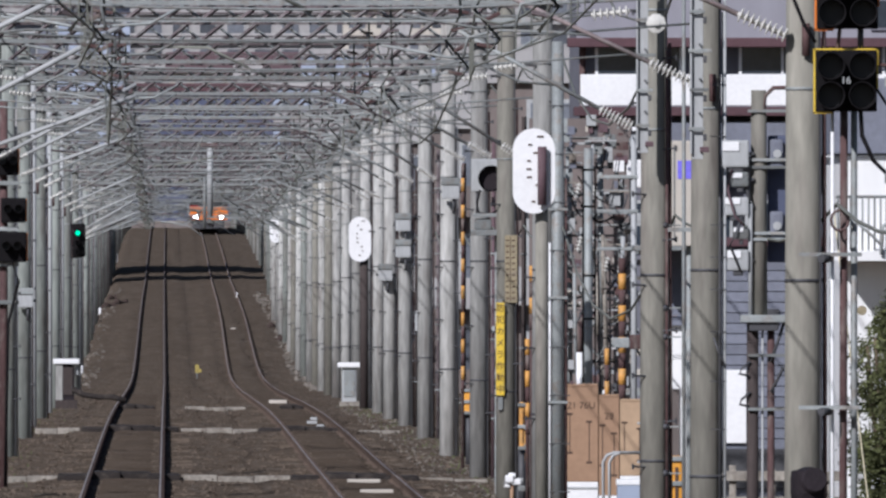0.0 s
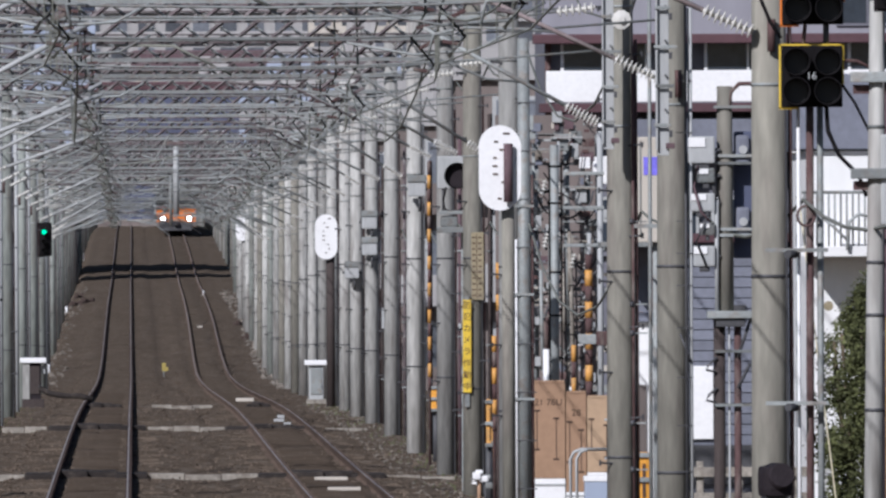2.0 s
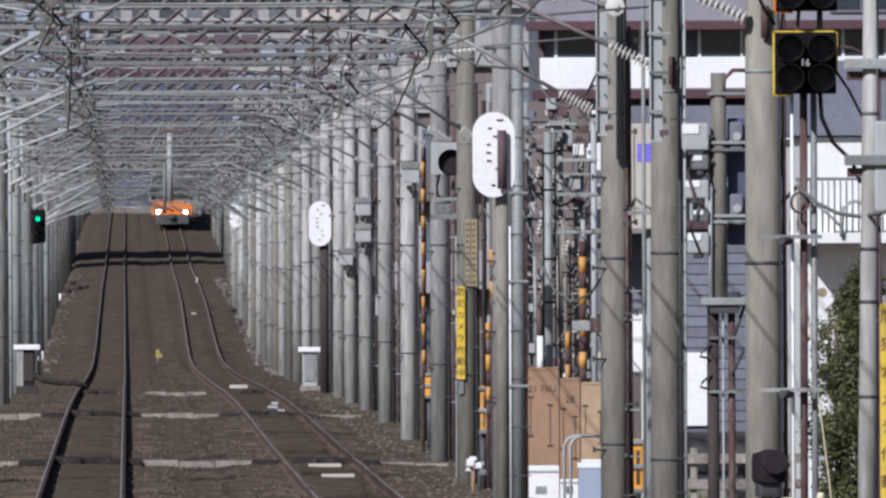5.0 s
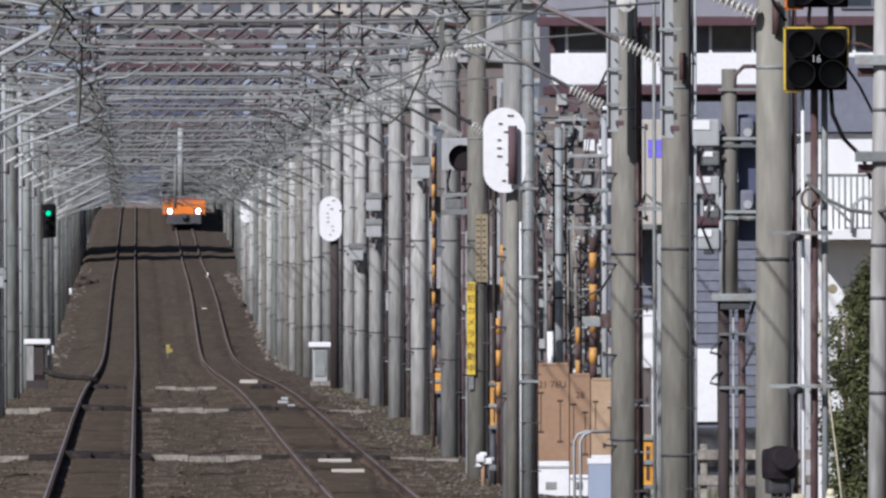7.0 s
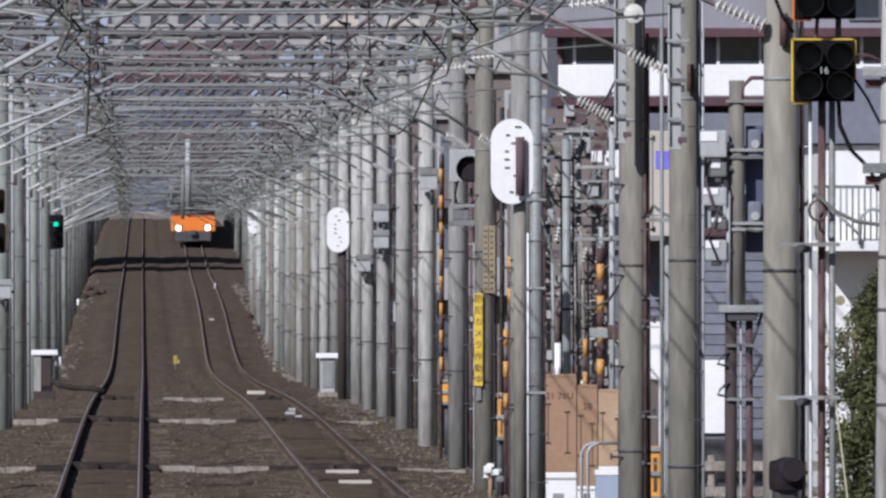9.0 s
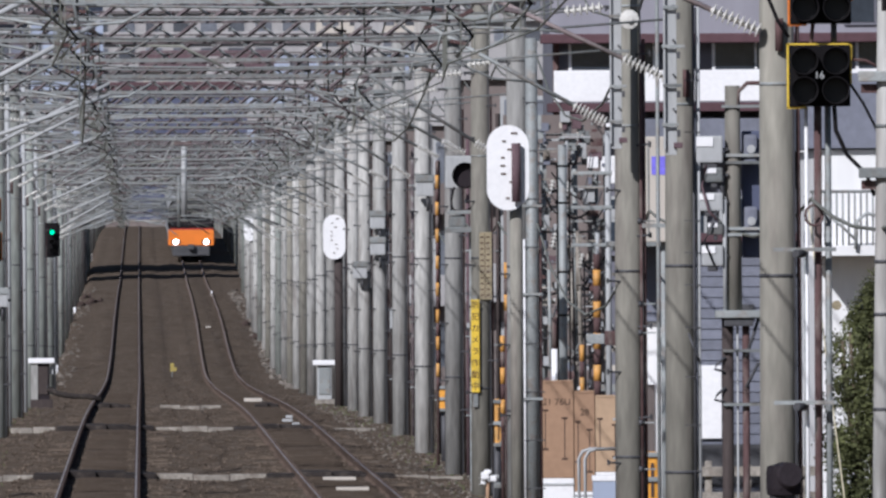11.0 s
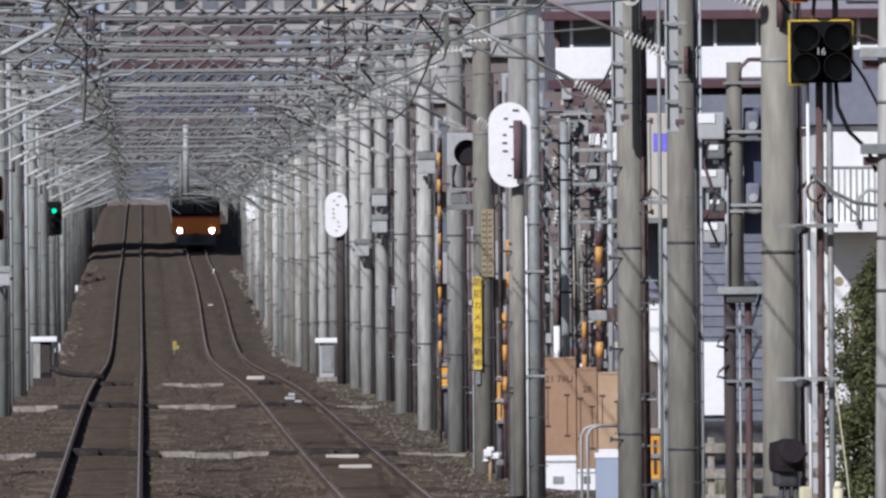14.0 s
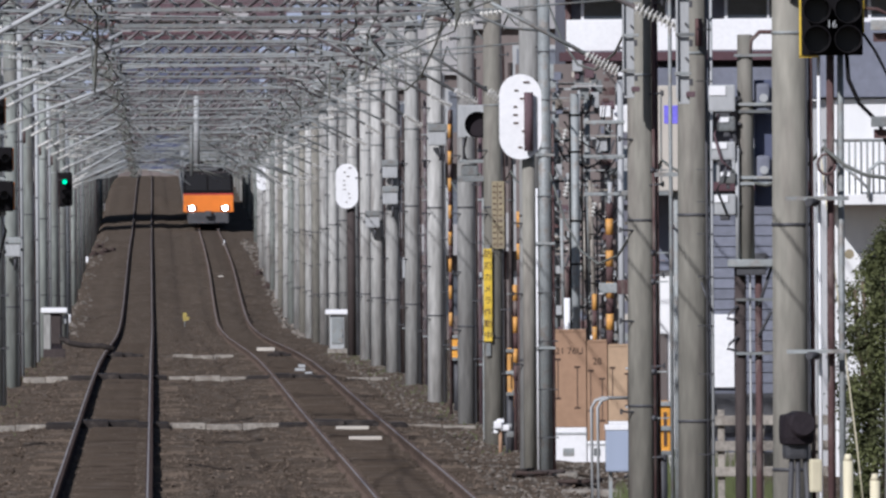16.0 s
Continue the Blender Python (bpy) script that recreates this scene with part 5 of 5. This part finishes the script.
# ---- buildings ----
def window(parent, x, y, z, w, h, frame_mat="palesteel"):
    """A window set into a front: frame, pane and sill."""
    f = slab("window", parent, frame_mat, (x - 0.05, y - 0.05, z - 0.05), (x + w + 0.05, y + 0.02, z + h + 0.05))
    slab("pane", f, "pane", (x, y - 0.06, z), (x + w / 2 - 0.02, y - 0.05, z + h))
    slab("pane", f, "pane", (x + w / 2 + 0.02, y - 0.06, z), (x + w, y - 0.05, z + h))
    return f


def build_balcony_house():
    """The two-storey house with a white balcony behind the poles."""
    t = thing("balcony_house", "grey-blue house with a white balcony parapet and dark windows", "house", "houses beside the line", 6.6, 362.0, -0.3)
    slab("wall", t, "dimwall", (0, 0, 0), (9, 9, 9.5))
    slab("upper_wall", t, "lilacwall", (-0.05, -0.3, 6.95), (9, 0.0, 7.6))
    slab("eave", t, "roof", (-0.2, -0.6, 6.80), (9.2, 0.0, 6.95), 0.02)
    slab("balcony_parapet", t, "white", (0.0, -1.0, 5.86), (9, -0.85, 6.36), 0.02, "white balcony parapet")
    slab("balcony_floor", t, "roof", (-0.1, -1.05, 5.7), (9, 0.0, 5.84), 0.01)
    slab("lower_wall", t, "dimwall", (0, -0.12, 3.4), (9, -0.003, 4.5))
    slab("shop_awning", t, "plaster", (0.9, -0.9, 4.55), (2.2, -0.2, 5.0), 0.04)
    # dark blue slab: the shadow under the balcony put into its colour
    slab("awning", t, "slate", (1.3, -0.9, 5.05), (4.4, -0.2, 5.6), 0.03, "dark blue slab under the balcony")
    for x in (0.3, 2.6, 4.9, 6.4):
        window(t, x, -0.05, 6.38, 1.3, 0.42, "white")
    window(t, 4.71, -0.3, 7.12, 0.9, 0.42, "dimwall")
    for x in (0.2, 1.5, 2.7, 4.2):
        window(t, x, -0.17, 3.6, 0.9, 0.7)
    for x in (1.2, 3.9, 6.2):
        slab("pillar", t, "plaster", (x, -0.95, 3.4), (x + 0.14, -0.8, 5.7))
    slab("roof", t, "roof", (-0.4, -0.6, 9.5), (9.4, 9.4, 9.75), 0.04)
    pipe("downpipe", t, "redsteel", (0.05, -0.1, 0), (0.05, -0.1, 9.3), 0.05)


def build_siding_house():
    """Blue-grey lapped siding and a white panel."""
    t = thing("siding_house", "low house clad in blue-grey lapped siding with a white panel", "house", "houses beside the line", 7.05, 290.0, -0.3)
    slab("wall", t, "slate", (0, 0.05, 0), (1.42, 6, 3.6))
    for i in range(22):
        slab("siding_board", t, "slate", (-0.01, 0.0, 0.6 + i * 0.135), (1.42, 0.045, 0.6 + i * 0.135 + 0.122))
    slab("roof", t, "roof", (-0.15, -0.25, 3.6), (1.5, 6.2, 3.72), 0.02)
    slab("white_panel", t, "white", (0.08, -0.06, 1.08), (0.38, -0.02, 2.02), 0.01, "white board fixed to the wall")
    slab("vent", t, "darksteel", (0.55, -0.03, 2.6), (0.8, 0.0, 2.8))
    slab("base_strip", t, "darksteel", (0.0, -0.03, 0.5), (1.42, 0.0, 1.0))
    slab("step", t, "trough", (0.1, -0.5, 0.0), (1.0, -0.05, 0.25), 0.02)


def build_white_house():
    """White plastered house with an outside stair and railing."""
    t = thing("white_house", "white plastered house with a grey balcony railing", "house", "houses beside the line", 8.4, 282.0, -0.3)
    bm = bmesh.new()
    box(bm, (0, 0, 0), (4, 6, 4.74))
    part("wall", bm, "plaster", t)
    slab("balcony_slab", t, "plaster", (-0.1, -0.9, 3.42), (4, 0.0, 3.55), 0.01)
    for i in range(22):
        pipe("baluster", t, "galv", (-0.05 + i * 0.075, -0.85, 3.55), (-0.05 + i * 0.075, -0.85, 4.2), 0.012, None, 6)
    pipe("handrail", t, "galv", (-0.08, -0.85, 4.22), (1.7, -0.85, 4.22), 0.02)
    cable("stair_rail", t, "galv", [(0.0, -0.95, 4.05), (0.35, -0.95, 3.75), (0.5, -0.95, 3.6)], 0.02)
    cable("stair_rail", t, "galv", [(0.48, -0.95, 3.5), (0.5, -0.95, 3.85), (0.62, -0.95, 3.95), (0.8, -0.95, 3.9)], 0.025)
    # nearly flush slab; the shade under the overhang is put into its colour
    slab("overhang", t, "slate", (-0.1, -0.12, 4.76), (4, 6, 5.7), 0.02)


build_balcony_house()
build_siding_house()
build_white_house()


def build_block(x, y, w, deep, storeys, wall, top="tile", bay=3.0, storey=3.0, z=0.0, balcony=True):
    """A town block: wall, slab edges, windows with their frames, roof parapet and a stair house."""
    t = thing("apartment_block", "distant %s apartment block with rows of windows" % {"tile": "grey", "beige": "beige", "bluewall": "pale blue", "plaster": "white", "deepblue": "deep blue", "brownwall": "dark brown", "slate": "slate-blue"}[wall], "building", "town behind the line", x, y, z)
    h = storeys * storey
    slab("wall", t, wall, (0, 0, 0), (w, deep, h))
    slab("roof_parapet", t, top, (-0.2, -0.2, h), (w + 0.2, deep + 0.2, h + 0.8))
    slab("stair_house", t, "tile", (w * 0.6, deep * 0.4, h + 0.8), (w * 0.6 + 3, deep * 0.4 + 3, h + 3.4))
    n = max(1, int(w / bay))
    for s in range(storeys):
        if balcony:
            slab("balcony_front", t, "tile" if s % 2 else wall, (0.0, -0.9, s * storey + 0.1), (w, -0.75, s * storey + 1.05))
        for i in range(n):
            x0 = (w - n * bay) / 2 + i * bay
            f = slab("window", t, wall if wall in ("deepblue", "tile", "beige") else "palesteel", (x0 + 0.5, -0.06, s * storey + 0.85), (x0 + bay - 0.5, -0.003, s * storey + 2.4))
            slab("pane", f, "dullpane", (x0 + 0.6, -0.09, s * storey + 0.95), (x0 + bay - 0.6, -0.06, s * storey + 2.3))
    return t


_rb = random.Random(21)
# the town on the slope beyond the crest
_blocks = [
    (-34, 2330, 16, 12, 9, "tile"), (-19, 2420, 15, 12, 10, "bluewall"), (-3.5, 2290, 17, 12, 5, "deepblue", "roof", 3.0, 3.35, 2.5, False), (-6, 2480, 30, 12, 10, "tile"),
    (14, 2360, 14, 12, 7, "bluewall"), (19, 2440, 18, 12, 11, "beige"), (29, 2340, 14, 12, 9, "tile"), (38, 2420, 20, 14, 11, "tile"),
    (-14, 2560, 30, 14, 12, "beige"), (18, 2580, 30, 14, 13, "bluewall"), (50, 2560, 34, 14, 13, "tile"), (-48, 2560, 32, 14, 13, "bluewall"),
]
for _b in _blocks:
    if len(_b) > 6:
        build_block(*_b)
    else:
        build_block(*_b, top="roof" if _b[5] in ("tile", "slate") else "tile", z=rail_z(_b[1]) - 2.0)
_h = thing("long_hall", "long pale hall under a dark red pitched roof", "building", "town behind the line", 0.2, 2400.0, 2.0)
slab("wall", _h, "beige", (0, 0, 0), (17.5, 14, 20.0))
slab("roof", _h, "mauve", (-0.4, -0.6, 20.0), (18, 14.5, 22.2), 0.4)
for _i in range(9):
    slab("window", _h, "tile", (0.6 + _i * 1.9, -0.08, 17.9), (1.9 + _i * 1.9, -0.003, 19.2))
# brown wall added to cover the blue block just above the crest
_h = thing("retaining_wall", "long brown screen wall added beyond the crest of the line", "wall", "", -14.0, 2240.0, 3.0)
slab("wall", _h, "brownwall", (0, 0, 0), (34, 0.6, 2.9))
slab("coping", _h, "trough", (-0.1, -0.08, 2.9), (34.1, 0.68, 3.05), 0.02)
# two blocks added close to the line, on its sunny side, to cast shadow bands
build_block(-16.0, 1307.5, 9.5, 30.5, 6, "tile", z=rail_z(1310) - 0.6)
build_block(-13.0, 1263.5, 6.5, 15.0, 6, "slate", z=rail_z(1270) - 0.6)
# lower houses added along both sides; dark brown walls darken the gaps between poles
for _x, _y, _w, _s, _m in ((-19, 640, 6, 2, "tile"), (-20, 760, 7, 3, "bluewall"), (-20, 900, 7, 2, "beige"), (-22, 1040, 8, 3, "tile"), (-26, 1480, 10, 3, "slate"), (-28, 1650, 11, 3, "tile"),
                           (8.5, 460, 7, 3, "brownwall"), (8.0, 560, 8, 3, "brownwall"), (8.0, 690, 8, 3, "brownwall"), (8.0, 840, 8, 3, "brownwall"), (8.0, 1000, 9, 3, "brownwall"), (8.0, 1200, 9, 3, "brownwall"), (8.0, 1450, 10, 3, "brownwall"), (8, 1700, 12, 4, "bluewall")):
    build_block(_x, _y, _w, 9.0, _s, _m, z=rail_z(_y) - 0.6, bay=2.4, storey=2.8)


# ---- planting ----
def build_bush():
    """A dense shrub of small leaves on a few stems, with an uneven top."""
    t = thing("evergreen_shrub", "tall dark green shrub with small dense leaves", "shrub", "", 7.35, 228.0, -0.3)
    rng = random.Random(5)
    stems, leaves = bmesh.new(), bmesh.new()
    for i in range(9):
        a = rng.uniform(0, 6.28)
        tube(stems, [(0.05 * math.cos(a), 0.05 * math.sin(a), 0), (0.15 * math.cos(a), 0.2 * math.sin(a), 1.2), (0.3 * math.cos(a), 0.3 * math.sin(a), 2.5 + rng.uniform(-0.2, 0.3))], 0.018, 5)
    verts, faces = [], []
    clumps = []
    for i in range(430):
        z = rng.uniform(0.15, 3.1)
        a = rng.uniform(0, 2 * math.pi)
        rim = (0.46 + 0.1 * math.sin(3 * a + z * 2.3)) * (1.0 if z < 2.1 else max(0.08, 1 - ((z - 2.1) / 1.05) ** 2))
        r = rim * rng.uniform(0.5, 1.0)
        clumps.append((Vector((0.06 + r * math.cos(a), 1.2 * r * math.sin(a), z)), rng.uniform(0.035, 0.075)))
    for i in range(44000):
        c, wide = clumps[i % len(clumps)]
        c = c + Vector((rng.gauss(0, wide), rng.gauss(0, wide), rng.gauss(0, wide * 1.2)))
        u = Vector((rng.gauss(0, 1), rng.gauss(0, 1), rng.gauss(0.3, 0.7))).normalized()
        v = u.cross(Vector((rng.gauss(0, 1), rng.gauss(0, 1), rng.gauss(0, 1)))).normalized()
        size = rng.uniform(0.015, 0.034)
        k = len(verts)
        verts += [c + u * size * p + v * size * q for p, q in ((-1, 0), (0, -0.45), (1, 0), (0, 0.45))]
        faces.append((k, k + 1, k + 2, k + 3))
    crown = bpy.data.meshes.new("crown")
    crown.from_pydata(verts, [], faces)
    leaves.from_mesh(crown)
    bpy.data.meshes.remove(crown)
    part("stem", stems, "bark", t)
    tagged(part("crown", leaves, "leaf", t), kind="stuff")
    bm = bmesh.new()
    for i in range(5200):
        x, y = rng.uniform(5.2, 7.4), rng.uniform(200, 262)
        h, lean = rng.uniform(0.06, 0.3), rng.uniform(-0.08, 0.08)
        if 5.5 < x < 6.7 and y > 232:
            h += rng.uniform(0.1, 0.45)
        b = Vector((x, y, rail_z(y) - 0.26))
        bm.faces.new([bm.verts.new(b + Vector(p)) for p in ((-0.012, 0, 0), (0.012, 0, 0), (lean, 0.02, h))])
    tagged(part("grass", bm, "grass"), "short green grass beside the fence", "grass", kind="stuff")
    bm = bmesh.new()
    for i in range(450):
        y = rng.uniform(300, 560)
        x = RIGHT_ROW + rng.gauss(-0.15, 0.22) if i % 4 else LEFT_ROW + rng.gauss(0.1, 0.2)
        h, lean = rng.uniform(0.02, 0.09), rng.uniform(-0.06, 0.06)
        b = Vector((x, y, rail_z(y) - 0.2))
        bm.faces.new([bm.verts.new(b + Vector(p)) for p in ((-0.012, 0, 0), (0.012, 0, 0), (lean, 0.02, h))])
    tagged(part("weeds", bm, "grass"), "sparse yellow-green weeds at the pole feet", "weeds", kind="stuff")


build_bush()


def build_drop_post():
    """A post that hangs from a beam between the tracks."""
    y = 580.0
    t = thing("hanging_post", "pale blue-grey steel post hanging from a gantry beam", "post", "", 1.1, y, rail_z(y))
    pipe("shaft", t, "palesteel", (0, 0, 4.6), (0, 0, 6.5), 0.075, None, 12)
    pipe("lower_rod", t, "galv", (-0.14, 0, 4.3), (-0.14, 0, 5.6), 0.04, None, 8)
    slab("cap", t, "redsteel", (-0.25, -0.1, 6.38), (0.2, 0.1, 6.48), 0.01)


build_drop_post()


# ---- the train ----
def car_shell(bm, y0, y1, z0, z1, w0, w1):
    """A body section with tumblehome and rounded roof."""
    sec = [(-w0, z0), (-1.39, z0 + 0.5), (-1.39, z0 + 1.3), (-w1, z1 - 0.45), (-w1 + 0.12, z1 - 0.18), (-w1 + 0.45, z1 - 0.03), (0, z1)]
    sec = sec + [(-x, z) for x, z in sec[-2::-1]]
    rings = [[bm.verts.new((x, y, z)) for x, z in sec] for y in (y0, y1)]
    n = len(sec)
    for i in range(n):
        bm.faces.new((rings[0][i], rings[0][(i + 1) % n], rings[1][(i + 1) % n], rings[1][i]))
    bm.faces.new(rings[0])
    bm.faces.new(rings[1][::-1])
    return bm


def build_car(t, y0):
    """Body of one car with its windows, underframe, roof unit and wheels; its near end is at y0."""
    c = part("car_body", car_shell(bmesh.new(), y0, y0 + 19.5, 0.95, 3.72, 1.34, 1.3), "palesteel", t, "grey steel car body")
    for s in (-1, 1):
        for j in range(4):
            yy = y0 + 2.2 + j * 4.7
            part("side_window", box(bmesh.new(), (s * 1.385 - 0.012, yy, 1.95), (s * 1.385 + 0.012, yy + 2.2, 2.85)), "pane", c)
    bm = bmesh.new()
    box(bm, (-1.15, y0 + 1.5, 0.35), (1.15, y0 + 18, 0.95), 0.03)
    part("underframe", bm, "darksteel", c)
    part("air_conditioner", box(bmesh.new(), (-0.9, y0 + 7, 3.7), (0.9, y0 + 12, 4.0), 0.06), "galv", c)
    for yy in (3.0, 16.5):
        for s in (-1, 1):
            part("wheel", disc(bmesh.new(), (s * 0.52, y0 + yy, 0.43), (1, 0, 0), 0.43, 0.12, 20), "rust", c)


def build_train():
    """Front car of an orange commuter train; its nose is at y = 0 and it faces the camera."""
    t = thing("commuter_train", "orange-fronted commuter train with lit headlights and dark windscreen", "train")
    build_car(t, 0.12)
    bm = bmesh.new()
    box(bm, (-1.385, -0.02, 0.92), (1.385, 0.14, 1.86), 0.05)
    part("front_panel", bm, "orange", t, "orange lower front panel")
    part("red_band", box(bmesh.new(), (-1.38, -0.018, 1.87), (1.38, 0.12, 1.94), 0.01), "red", t, "dark red band under the windscreen")
    bm = bmesh.new()
    car_shell(bm, 0.0, 0.119, 0.96, 3.75, 1.36, 1.33)
    part("cab_front", bm, "black", t, "black upper cab front")
    bm = bmesh.new()
    box(bm, (-1.22, -0.015, 2.12), (-0.1, 0.02, 3.1), 0.01)
    box(bm, (0.02, -0.015, 2.12), (1.22, 0.02, 3.1), 0.01)
    part("windscreen", bm, "glassdark", t, "dark glass windscreen")
    part("destination_board", box(bmesh.new(), (-0.5, -0.015, 3.18), (0.5, 0.02, 3.42), 0.01), "darksteel", t)
    for s in (-1, 1):
        h = part("headlight", disc(bmesh.new(), (s * 0.92, -0.035, 1.13), (0, 1, 0), 0.15, 0.05, 16), "lamp", t, "glowing white headlight")
        part("headlight_housing", box(bmesh.new(), (s * 0.92 - 0.27, -0.03, 1.0), (s * 0.92 + 0.27, 0.0, 1.26), 0.01), "darksteel", h)
    part("skirt", box(bmesh.new(), (-1.12, 0.02, 0.28), (1.12, 0.3, 0.92), 0.06), "darksteel", t, "dark grey steel front skirt")
    bm = bmesh.new()
    box(bm, (-0.18, -0.35, 0.68), (0.18, 0.1, 0.98), 0.04)
    part("coupler", bm, "darksteel", t)
    bm = bmesh.new()
    rod(bm, (-0.9, 0.0, 0.32), (0.9, 0.0, 0.32), 0.04)
    part("rail_guard", bm, "darksteel", t)
    bm = bmesh.new()
    for s in (-1, 1):
        rod(bm, (s * 0.6, 4.0, 3.9), (s * 0.45, 5.3, 4.45), 0.03, None, 6)
        rod(bm, (s * 0.45, 5.3, 4.45), (s * 0.3, 4.4, 4.82), 0.025, None, 6)
    rod(bm, (-0.85, 4.4, 4.84), (0.85, 4.4, 4.84), 0.025, None, 6)
    rod(bm, (-0.6, 4.0, 3.92), (0.6, 4.0, 3.92), 0.04, None, 6)
    part("pantograph", bm, "galv", t)
    return t


train = build_train()
CARS = []
for _k in range(9):
    _car = thing("train_car", "grey steel commuter car coupled behind the orange front car", "train car", "cars of the train")
    build_car(_car, 0.0)
    CARS.append(_car)


def motions():
    """The train runs down the climb towards the camera at a steady pace."""
    for k, car in enumerate([train] + CARS):
        rows = []
        for i in range(33):
            t = i * 0.5
            y = 1637.0 - 24.2 * t + k * 20.0
            slope = math.degrees(math.atan((rail_z(y + 19) - rail_z(y)) / 19.0))
            rows.append((t, pose(track_x(TRACKS[1], y), y, rail_z(y), slope, 0, 0)))
        walk(car, rows)


motions()
